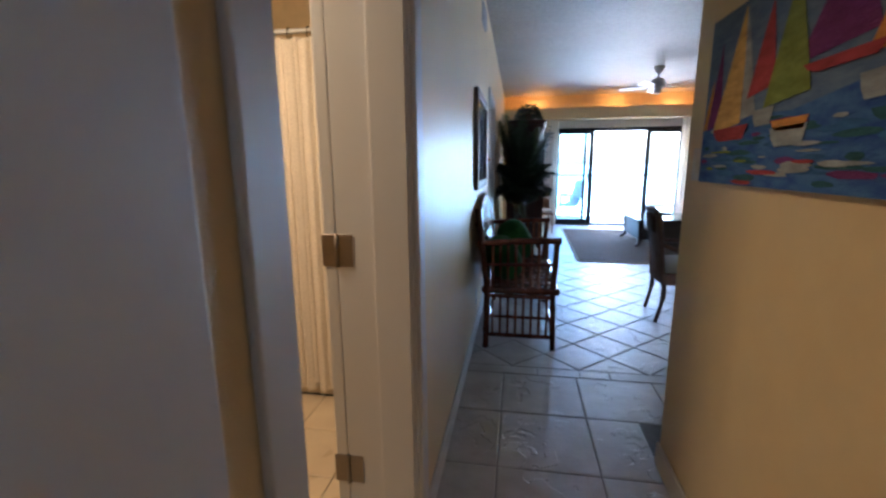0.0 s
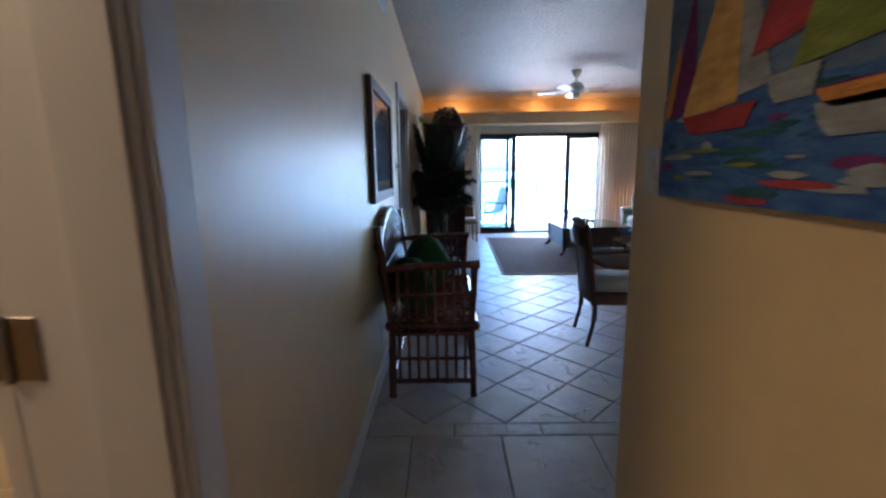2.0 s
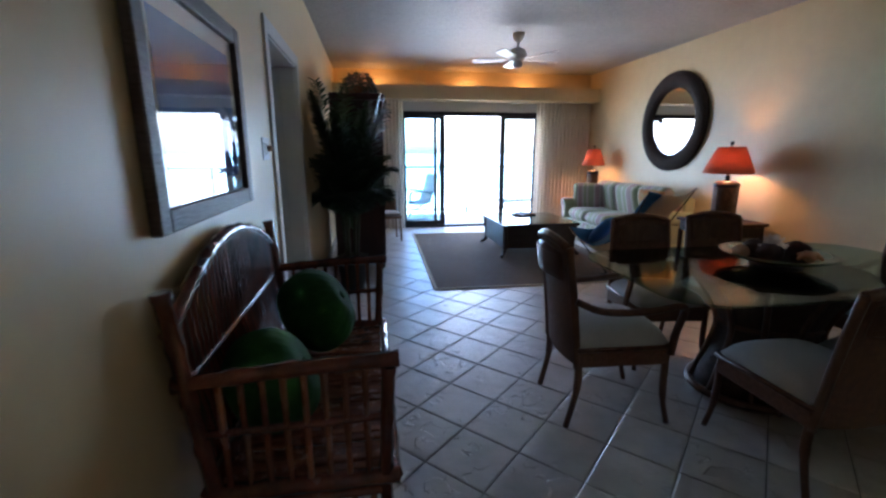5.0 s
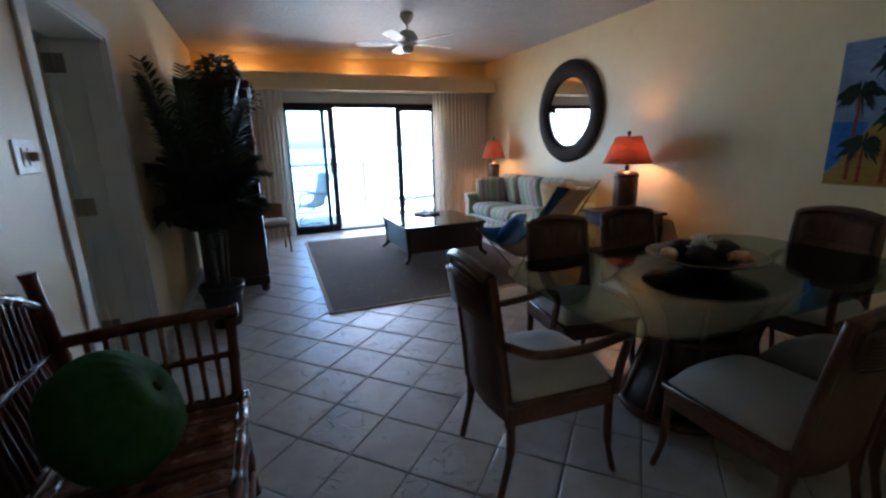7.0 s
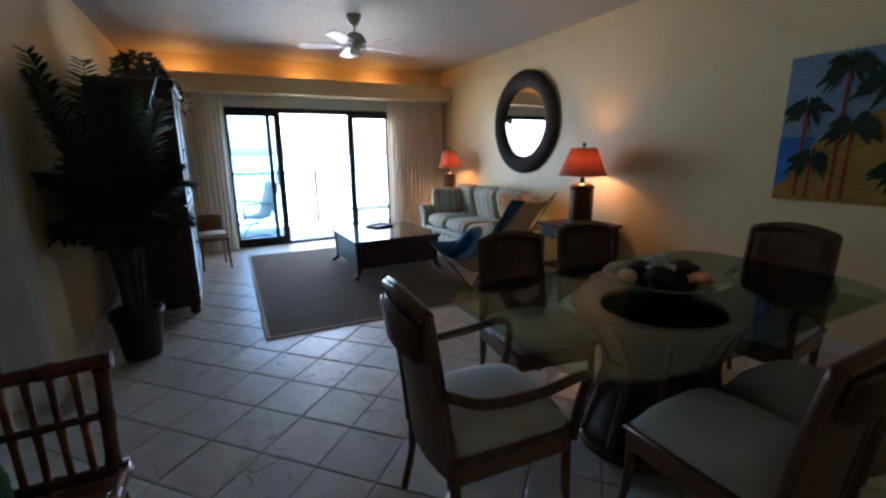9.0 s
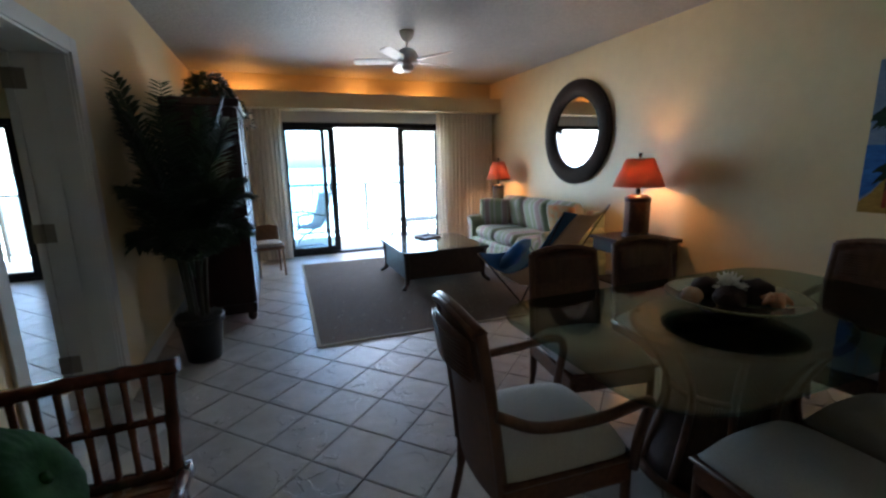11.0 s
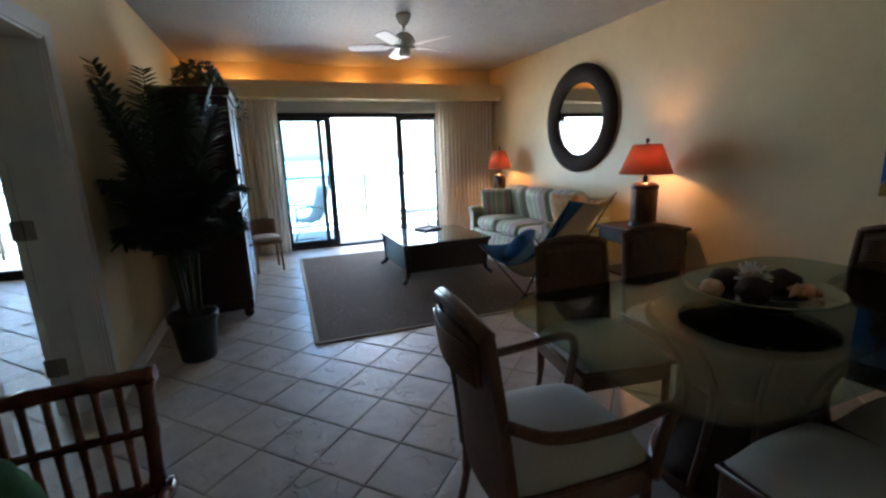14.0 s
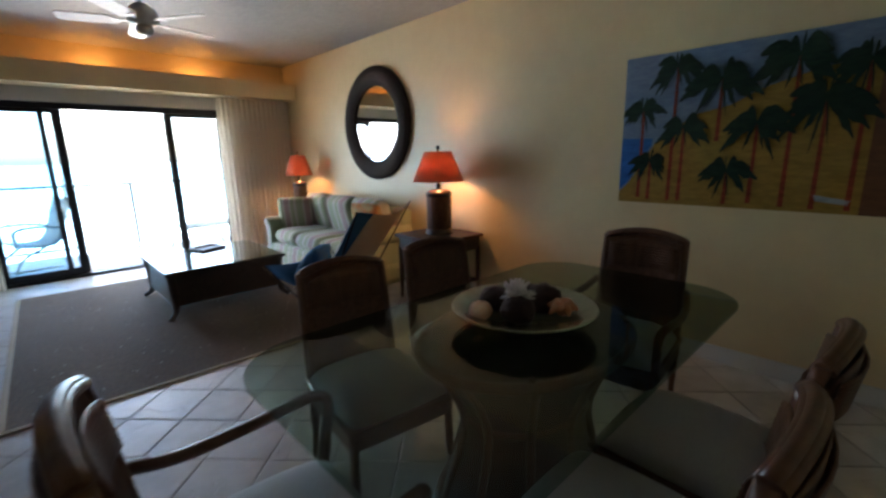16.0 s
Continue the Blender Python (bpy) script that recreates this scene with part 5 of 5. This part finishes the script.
def frond(direction, length, rise, droop, start_z, seed):
    r = random.Random(seed)
    bm = bmesh.new()
    out = Vector((math.cos(direction), math.sin(direction), 0))
    pts = []
    n = 26
    for k in range(n + 1):
        s = k / n
        pts.append(out * (0.04 + length * 0.62 * s ** 1.25) + Vector((0, 0, start_z + rise * s - droop * s ** 2.6)))
    tube(bm, pts, [0.007 * (1 - 0.8 * k / n) + 0.0012 for k in range(n + 1)], 5)
    side = Vector((-out.y, out.x, 0))
    for k in range(5, n + 1):
        s = k / n
        d = (pts[k] - pts[k - 1]).normalized()
        size = 0.42 * length * (0.35 + math.sin(math.pi * min(1, 0.12 + s * 0.86)) * 0.75)
        for half in (0.0, 0.5):
            p = pts[k - 1].lerp(pts[k], half)
            for g in (-1, 1):
                tip = p + (side * g * r.uniform(0.72, 0.95) + d * r.uniform(0.5, 0.75) + Vector((0, 0, r.uniform(0.0, 0.22)))) * size
                if tip.x < -0.34:
                    tip.x = -0.34
                leaf_blade(bm, p, tip, 0.026, size * r.uniform(0.25, 0.5))
    for v in bm.verts:
        if v.co.x < -0.343:
            v.co.x = -0.343 + 0.02 * (v.co.x + 0.343)
    return bm


rnd = random.Random(33)
for i in range(39):
    a = i * 2.399963
    tier = i % 3
    ln = (0.46, 0.60, 0.62)[tier] * rnd.uniform(0.85, 1.1)
    rise = (1.36, 1.05, 0.72)[tier] * rnd.uniform(0.9, 1.06)
    part("frond", frond(a, ln, rise, (0.14, 0.36, 0.40)[tier], (0.70, 0.64, 0.66)[tier], i), M["leaf"], palm)
part("frond", frond(radians(232), 0.55, 1.52, 0.20, 0.68, 90), M["leaf"], palm)
part("frond", frond(radians(330), 0.62, 1.35, 0.30, 0.72, 91), M["leaf"], palm)

# ---- small wicker chair by the curtain ----
wc = thing("wicker_chair", (0.63, 9.04, 0), "small tan rattan side chair with cream cushion by the curtain", "chair", turn=-80)
M["tan"] = weave(material("tan_rattan", (0.26, 0.15, 0.075), 0.5, scale=40, colour2=(0.17, 0.09, 0.045)), 40, 0.8, "Y", "Z")
for x, y, t in ((0.17, -0.16, 0.42), (0.17, 0.16, 0.42), (-0.17, -0.16, 0.44), (-0.17, 0.16, 0.44)):
    part("leg", bar([(x * 1.08, y * 1.08, 0), (x, y, t)], 0.014, 8), M["tan"], wc)
part("seat_frame", boxed((-0.19, -0.19, 0.38), (0.19, 0.19, 0.42), 0.012, 2), M["tan"], wc)
part("cushion", moved(cushion(0.38, 0.38, 0.08, 12, 3.5), pose(0, 0, 0.455)), M["mat"], wc, "cream seat cushion")

part("backrest", sheet([[(-0.19 - 0.02 * j + 0.05 * ((k - 4) / 4) ** 2, (k - 4) / 4 * 0.18, 0.42 + 0.26 * j / 3 + (0.02 * (1 - ((k - 4) / 4) ** 2) if j == 3 else 0)) for k in range(9)] for j in range(4)], 0.02), M["tan"], wc)

wc.scale = (0.92, 0.92, 0.94)

# ---- ceiling fan ----
fan = thing("ceiling_fan", (2.19, 7.50, H), "white five-blade ceiling fan on a short rod", "fan")
part("canopy", lathe([(0.02, -0.11), (0.05, -0.075), (0.075, -0.02), (0.075, 0.0)], 28), M["fan"], fan)
part("rod", bar([(0, 0, -0.10), (0, 0, -0.165)], 0.013, 12), M["fan"], fan)
part("motor", lathe([(0.045, -0.325), (0.085, -0.315), (0.112, -0.285), (0.114, -0.24), (0.09, -0.195), (0.05, -0.165), (0.02, -0.16)], 36), M["fan"], fan)
part("switch_cup", lathe([(0.02, -0.395), (0.05, -0.385), (0.062, -0.35), (0.05, -0.32)], 28), M["fan"], fan)
for k in range(5):
    blade = slab(rounded(0.205, 0.062, 0.045), -0.004, 0.004, bevel=0.0015)
    b = part("blade", moved(blade, pose(0.36, 0, 0, 12, 0, 0)), M["fan"], fan)
    b.matrix_local = pose(0, 0, -0.29, 0, 0, 72 * k + 14)
    i = part("blade_iron", box(boxed((0.09, -0.012, -0.006), (0.19, 0.012, 0.0)), (0.16, -0.04, -0.007), (0.21, 0.04, -0.002)), M["fan"], b)

# ---- round mirror ----
mir = thing("round_mirror", (XE, 7.635, 1.79), "round wall mirror in a broad dark woven frame", "mirror")
TURN_E = pose(0, 0, 0, 0, -90, 0)
prof = [(0.445, 0.002), (0.655, 0.002), (0.655, 0.03), (0.62, 0.062), (0.54, 0.075), (0.47, 0.055), (0.445, 0.022)]
bm = bmesh.new()
rings = [[bm.verts.new((r * math.cos(k * math.tau / 96), r * math.sin(k * math.tau / 96), z)) for k in range(96)] for r, z in prof]
for a, b in zip(rings, rings[1:] + rings[:1]):
    for k in range(96):
        bm.faces.new((a[k], a[(k + 1) % 96], b[(k + 1) % 96], b[k])).smooth = True
part("frame", moved(bm, TURN_E), M["rope_frame"], mir)
part("glass", moved(lathe([(0.455, 0.008), (0.455, 0.014)], 64), TURN_E), mirror_glass, mir)
for r, z in ((0.45, 0.03), (0.648, 0.034)):
    part("bead", moved(bar([(r * math.cos(k * math.tau / 72), r * math.sin(k * math.tau / 72), z) for k in range(72)], 0.012, 8, True), TURN_E), M["rope_frame"], mir)

# ---- framed print on the west wall ----
pic = thing("framed_print", (XW, 3.71, 1.535), "framed blue seascape print behind glass with white mat", "picture")
PW, PH = 0.458, 0.362
for lo, hi in (((-PW, -PH), (-PW + 0.065, PH)), ((PW - 0.065, -PH), (PW, PH)), ((-PW + 0.065, -PH), (PW - 0.065, -PH + 0.065)), ((-PW + 0.065, PH - 0.065), (PW - 0.065, PH))):
    part("frame", boxed((0.001, *lo), (0.034, *hi), 0.006, 2), M["drift"], pic)
part("mat", boxed((0.004, -PW + 0.06, -PH + 0.06), (0.012, PW - 0.06, PH - 0.06)), M["mat"], pic)
art = material("blue_seascape_print", (0.06, 0.17, 0.44), 0.7, scale=5, colour2=(0.025, 0.075, 0.27), stretch=(1, 0.5, 3))
part("print", boxed((0.012, -PW + 0.125, -PH + 0.125), (0.0135, PW - 0.125, PH - 0.125)), art, pic, "deep blue print")
part("glass", boxed((0.018, -PW + 0.062, -PH + 0.062), (0.020, PW - 0.062, PH - 0.062)), M["print_glass"], pic)


def switch_plate(name, place, turn, gangs, label):
    e = thing(name, place, label, "switch", turn=turn)
    w = 0.04 * gangs
    part("plate", boxed((0, -w, -0.06), (0.006, w, 0.06), 0.002, 2), M["plate"], e)
    for g in range(gangs):
        y = (g - (gangs - 1) / 2) * 0.046
        part("rocker", boxed((0.006, y - 0.016, -0.033), (0.010, y + 0.016, 0.033), 0.002), M["plate"], e)
    return e


s = switch_plate("light_switch", (XW, 4.64, 1.41), 0, 2, "double switch plate with dimmer knob on the cream wall")
part("dimmer_knob", moved(lathe([(0.017, 0), (0.016, 0.02), (0.012, 0.024)], 16), pose(0.010, 0.023, 0.0, 0, 90, 0)), M["shell"], s, "tan dimmer knob")
switch_plate("light_switch", (HALL_E, 1.86, 1.355), 180, 1, "white switch plate beside the sailboat painting")
outlet = thing("wall_outlet", (XW, 3.47, 0.30), "white wall outlet low on the cream wall", "outlet")
part("plate", boxed((0, -0.036, -0.06), (0.006, 0.036, 0.06), 0.002, 2), M["plate"], outlet)
for z in (-0.022, 0.022):
    part("socket", boxed((0.006, -0.016, z - 0.013), (0.008, 0.016, z + 0.013), 0.001), M["plate"], outlet)
vent = thing("wall_vent", (XW, 4.02, 2.58), "small grey air vent grille high on the wall", "vent")
part("frame", boxed((0, -0.16, -0.08), (0.012, 0.16, 0.08), 0.003), M["outdoor"], vent)
for i in range(8):
    part("slat", moved(boxed((-0.008, -0.145, -0.002), (0.008, 0.145, 0.002)), pose(0.014, 0, -0.063 + i * 0.018, 0, 35, 0)), M["outdoor"], vent)


# ---- paintings ----
def flat(outline, x, thick=0.0005):
    """A flat painted patch in the y, z plane, facing +x."""
    return moved(slab(outline, 0, thick), Matrix(((0, 0, 1, x), (1, 0, 0, 0), (0, 1, 0, 0), (0, 0, 0, 1))))


def ragged(cx, cz, w, h, n=14, seed=0, amount=0.18):
    r = random.Random(seed)
    return [(cx + w * math.cos(k * math.tau / n) * (1 + r.uniform(-amount, amount)), cz + h * math.sin(k * math.tau / n) * (1 + r.uniform(-amount, amount))) for k in range(n)]


sail = thing("sailboat_painting", (HALL_E, 1.155, 1.556), "unframed canvas of bright abstract sailboats on blue water", "painting", turn=180)
VW, VH = 0.60, 0.285
part("canvas", boxed((0.001, -VW, -VH), (0.032, VW, VH), 0.003), paint("blue_grey_canvas_paint", (0.16, 0.24, 0.37), (0.09, 0.15, 0.29)), sail)
part("water", flat([(-VW, -VH), (VW, -VH), (VW, -0.06), (0.2, -0.03), (-0.1, -0.08), (-VW, -0.05)], 0.0322), paint("deep_blue_paint", (0.035, 0.09, 0.33), (0.08, 0.19, 0.44)), sail)
P = {"orange": (0.68, 0.31, 0.08), "yellow": (0.66, 0.44, 0.16), "red": (0.40, 0.07, 0.09), "purple": (0.19, 0.05, 0.21), "green": (0.24, 0.31, 0.08), "teal": (0.04, 0.13, 0.17), "white": (0.36, 0.41, 0.46), "blue": (0.06, 0.17, 0.42)}
PM = {k: paint(k + "_oil_paint", v) for k, v in P.items()}


def sail_shape(u, base, top, lean, width, key, layer):
    o = [(u - width * 0.5, base), (u + width * 0.5, base + 0.02), (u + width * 0.25 + lean * 0.6, base + (top - base) * 0.55), (u + lean, top), (u + lean * 0.5 - width * 0.25, base + (top - base) * 0.5)]
    part("painted_sail", flat(o, 0.0337 + 0.0006 * layer), PM[key], sail)


# y runs backwards here: the canvas faces the hall, so u grows towards the entry end of the hall
for i, (u, base, top, lean, width, key) in enumerate(((-0.565, -0.10, 0.08, 0.02, 0.05, "orange"), (-0.52, -0.10, 0.19, 0.02, 0.07, "purple"), (-0.43, -0.11, 0.27, 0.06, 0.13, "yellow"), (-0.345, -0.09, 0.26, -0.02, 0.12, "white"),
                                                     (-0.25, -0.02, 0.24, 0.02, 0.10, "red"), (-0.13, -0.06, 0.28, 0.0, 0.14, "green"), (0.02, 0.03, 0.28, 0.03, 0.18, "purple"), (0.20, 0.0, 0.28, 0.04, 0.13, "orange"),
                                                     (0.33, -0.06, 0.28, 0.05, 0.24, "teal"), (0.50, -0.04, 0.26, -0.02, 0.12, "yellow"))):
    sail_shape(u, base, top, lean, width * 1.35, key, i % 3)
rnd = random.Random(8)
for i, (u, z, w, h, key) in enumerate(((-0.40, -0.12, 0.11, 0.020, "red"), (-0.22, -0.085, 0.05, 0.022, "white"), (-0.10, -0.115, 0.075, 0.014, "orange"), (-0.10, -0.145, 0.075, 0.024, "white"), (0.05, 0.01, 0.12, 0.012, "red"),
                                     (0.16, -0.06, 0.05, 0.026, "white"), (0.22, -0.12, 0.07, 0.012, "teal"), (0.44, -0.10, 0.12, 0.02, "red"))):
    hull = [(u - w, z + h), (u + w, z + h * 1.2), (u + w * 0.78, z - h), (u - w * 0.6, z - h * 1.1), (u - w * 0.85, z - h * 0.3)]
    part("painted_hull", flat(hull, 0.0366), PM[key], sail)
for key, count in (("blue", 34), ("white", 16), ("teal", 22), ("purple", 10), ("green", 7), ("red", 4)):
    bm = bmesh.new()
    for k in range(count):
        u, z = rnd.uniform(-0.57, 0.57), rnd.uniform(-0.275, -0.09)
        w, h = min(rnd.uniform(0.02, 0.09), 0.595 - abs(u)), min(rnd.uniform(0.004, 0.014), 0.283 + z)
        slab([(u + w * math.cos(q * math.tau / 9) * rnd.uniform(0.7, 1.0), z + h * math.sin(q * math.tau / 9) * rnd.uniform(0.6, 1.0)) for q in range(9)], 0, 0.0004 + 0.0001 * k / count, bm)
    lay_z = {"blue": 0.0335, "white": 0.0352, "teal": 0.0341, "purple": 0.0346, "green": 0.0356, "red": 0.0360}[key]
    tagged(part("painted_stroke", moved(bm, Matrix(((0, 0, 1, lay_z), (1, 0, 0, 0), (0, 1, 0, 0), (0, 0, 0, 1)))), PM[key], sail), kind="stuff")

sail.scale = (1, 1, 0.912)
pp = thing("palm_painting", (XE, 3.81, 1.543), "unframed canvas of dark palm trees on ochre dunes", "painting", turn=180)
QW, QH = 0.77, 0.49
part("canvas", boxed((0.001, -QW, -QH), (0.034, QW, QH), 0.003), paint("pale_blue_canvas_paint", (0.20, 0.26, 0.36), (0.14, 0.19, 0.29)), pp)
part("dune", flat([(-QW, -QH), (QW, -QH), (QW, 0.33), (0.30, 0.29), (0.03, 0.21), (-0.12, 0.13), (-0.31, 0.09), (-0.54, -0.08), (-0.71, -0.36), (-QW, -0.42)], 0.0345), paint("ochre_paint", (0.36, 0.22, 0.045), (0.25, 0.15, 0.03)), pp)
part("sea", flat([(-QW, -0.40), (-0.71, -0.345), (-0.56, -0.09), (-0.56, -0.05), (-QW, -0.045)], 0.0358), paint("strong_blue_paint", (0.04, 0.17, 0.52)), pp)
part("brown_band", flat([(0.53, -QH), (QW, -QH), (QW, 0.36), (0.53, 0.33)], 0.0356), paint("red_brown_paint", (0.17, 0.075, 0.035), (0.12, 0.05, 0.025)), pp)
trunk_m, frond_m = paint("rust_trunk_paint", (0.30, 0.055, 0.025)), paint("dark_green_paint", (0.018, 0.04, 0.022), (0.008, 0.018, 0.012))
for i, (u, foot, crown_z, size) in enumerate(((-0.433, -0.466, 0.40, 0.19), (-0.173, -0.08, 0.29, 0.25), (-0.633, -0.454, 0.15, 0.17), (-0.368, -0.462, 0.02, 0.19), (-0.566, -0.465, -0.20, 0.17),
                                             (0.03, -0.455, 0.02, 0.22), (-0.10, -0.47, -0.26, 0.19), (0.19, -0.467, 0.37, 0.26), (0.33, -0.472, 0.12, 0.25), (0.48, -0.47, 0.30, 0.22))):
    part("painted_trunk", flat([(u - 0.012, foot), (u + 0.014, foot), (u + 0.012, crown_z), (u - 0.004, crown_z)], 0.037), trunk_m, pp)
    r = random.Random(i)
    bm = bmesh.new()
    for k in range(15):
        a = k / 15 * math.tau + r.uniform(-0.2, 0.2)
        ln = 0.8 * size * r.uniform(0.7, 1.2)
        n = 5
        spine = [(u + ln * s / n * math.cos(a), crown_z + ln * s / n * math.sin(a) * 0.8 - 0.4 * ln * (s / n) ** 2) for s in range(n + 1)]
        up = [(x, z + 0.21 * size * math.sin(math.pi * (s + 0.3) / (n + 0.6))) for s, (x, z) in enumerate(spine)]
        down = [(x, z - 0.19 * size * math.sin(math.pi * (s + 0.3) / (n + 0.6)) * (1 if s % 2 else 0.6)) for s, (x, z) in enumerate(spine)]
        o = down + up[::-1]
        o = [(max(-QW, min(QW, y)), max(-QH, min(QH, z))) for y, z in o]
        low = [bm.verts.new((0.0384 + 0.0002 * k + 0.0034 * (i % 2), y, z)) for y, z in o]
        bm.faces.new(low)
    part("painted_crown", bm, frond_m, pp)
part("painted_boat", flat([(0.33, -0.39), (0.49, -0.415), (0.48, -0.44), (0.345, -0.425)], 0.037), PM["white"], pp)


# ---- cove bulbs, bathroom floor and the tiles of the floor ----
def clip(poly, axis, value, keep_more):
    out = []
    for a, b in zip(poly, poly[1:] + poly[:1]):
        ia, ib = (a[axis] >= value) == keep_more, (b[axis] >= value) == keep_more
        if ia:
            out.append(a)
        if ia != ib:
            t = (value - a[axis]) / (b[axis] - a[axis])
            out.append((a[0] + (b[0] - a[0]) * t, a[1] + (b[1] - a[1]) * t))
    return out


def area(poly):
    return abs(sum(a[0] * b[1] - b[0] * a[1] for a, b in zip(poly, poly[1:] + poly[:1]))) / 2


def tile_mesh(outline):
    """A tile with a soft edge, its top at the floor's level."""
    cx, cy = sum(p[0] for p in outline) / len(outline), sum(p[1] for p in outline) / len(outline)
    bm = bmesh.new()
    rings = []
    for inset, z in ((0.0, -0.007), (0.0, -0.003), (0.006, 0.0)):
        row = []
        for x, y in outline:
            d = max(1e-6, math.hypot(x - cx, y - cy))
            row.append(bm.verts.new((x - (x - cx) / d * inset * 1.4, y - (y - cy) / d * inset * 1.4, z)))
        rings.append(row)
    n = len(outline)
    for a, b in zip(rings, rings[1:]):
        for k in range(n):
            bm.faces.new((a[k], a[(k + 1) % n], b[(k + 1) % n], b[k]))
    bm.faces.new(rings[-1])
    return bm


U, V, O = Vector((0.2273, 0.2173)), Vector((0.2173, -0.2273)), Vector((1.048, 5.531))
J = 0.0028 / U.length
FULL = [U * a + V * b for a, b in ((J, J), (1 - J, J), (1 - J, 1 - J), (J, 1 - J))]
MID = (U + V) / 2
full_mesh = mesh_of("tile", tile_mesh([(p.x - MID.x, p.y - MID.y) for p in FULL]), M["tile"])


def lay(x0, x1, y0, y1, owner, far_y):
    rest = bmesh.new()
    for i in range(-40, 40):
        for j in range(-40, 40):
            c = O + U * i + V * j
            poly = [(c.x + p.x, c.y + p.y) for p in FULL]
            if max(p[0] for p in poly) < x0 or min(p[0] for p in poly) > x1 or max(p[1] for p in poly) < y0 or min(p[1] for p in poly) > y1:
                continue
            cut = clip(clip(clip(clip(poly, 0, x0, True), 0, x1, False), 1, y0, True), 1, y1, False)
            if len(cut) < 3 or area(cut) < 0.0008:
                continue
            whole = area(cut) > 0.999 * area(poly)
            if c.y > far_y or (c.x > 3.4 and c.y > 6.6):
                bm = tile_mesh(cut)
                me = bpy.data.meshes.new("t")
                bm.to_mesh(me)
                bm.free()
                rest.from_mesh(me)
                bpy.data.meshes.remove(me)
            elif whole:
                ob = new("tile", full_mesh)
                ob.parent, ob.location = owner, (c.x + MID.x, c.y + MID.y, 0)
            else:
                part("tile", tile_mesh(cut), M["tile"], owner)
    if rest.verts:
        tagged(part("far_tiles", rest, M["tile"], owner, "grey tiles further off"), kind="stuff")


lay(XW, XE, 2.872, YN, floor, 8.9)
lay(-4.28, BACK, 5.0, YN, bed_floor, 0.0)
# border course and the larger tiles of the hall
for k in range(-1, 10):
    x0, x1 = max(XW, 0.265 + 0.46 * (k - 1)), min(XE, 0.265 + 0.46 * k - 0.005)
    if x1 > x0 + 0.02:
        part("tile", tile_mesh([(x0, 2.764), (x1, 2.764), (x1, 2.867), (x0, 2.867)]), M["tile"], floor)
for r in range(10):
    y1 = 2.759 - 0.460 * r
    y0 = y1 - 0.455
    for k in range(-1, 10):
        x0, x1 = max(XW, 0.046 + 0.46 * (k - 1)), min(XE if y0 > 1.9 else HALL_E, 0.046 + 0.46 * k - 0.005)
        if x1 > x0 + 0.02 and y1 > HALL_S + 0.02:
            part("tile", tile_mesh([(x0, max(y0, HALL_S)), (x1, max(y0, HALL_S)), (x1, y1), (x0, y1)]), M["tile"], floor)
for i in range(5):
    for j in range(8):
        x0, y0 = BX + 0.02 + i * 0.33, 2.31 - (j + 1) * 0.33
        part("tile", moved(tile_mesh([(x0, y0), (min(x0 + 0.326, BACK), y0), (min(x0 + 0.326, BACK), y0 + 0.326), (x0, y0 + 0.326)]), pose(0, 0, 0.002)), M["bath_floor"], bath_floor)
part("threshold", boxed((BACK - 0.06, BATH_DOOR[0] + 0.018, -0.004), (BACK + 0.05, BATH_DOOR[1] - 0.018, 0.006), 0.004), M["mat"], floor, "pale stone threshold")
part("door_sill", boxed((BACK, BED_DOOR[0] + 0.018, -0.005), (XW, BED_DOOR[1] - 0.018, 0.0), 0.001), M["tile"], floor)
part("door_sill", boxed((BACK + 0.05, BATH_DOOR[0] + 0.018, -0.005), (XW, BATH_DOOR[1] - 0.018, 0.0), 0.001), M["tile"], floor)
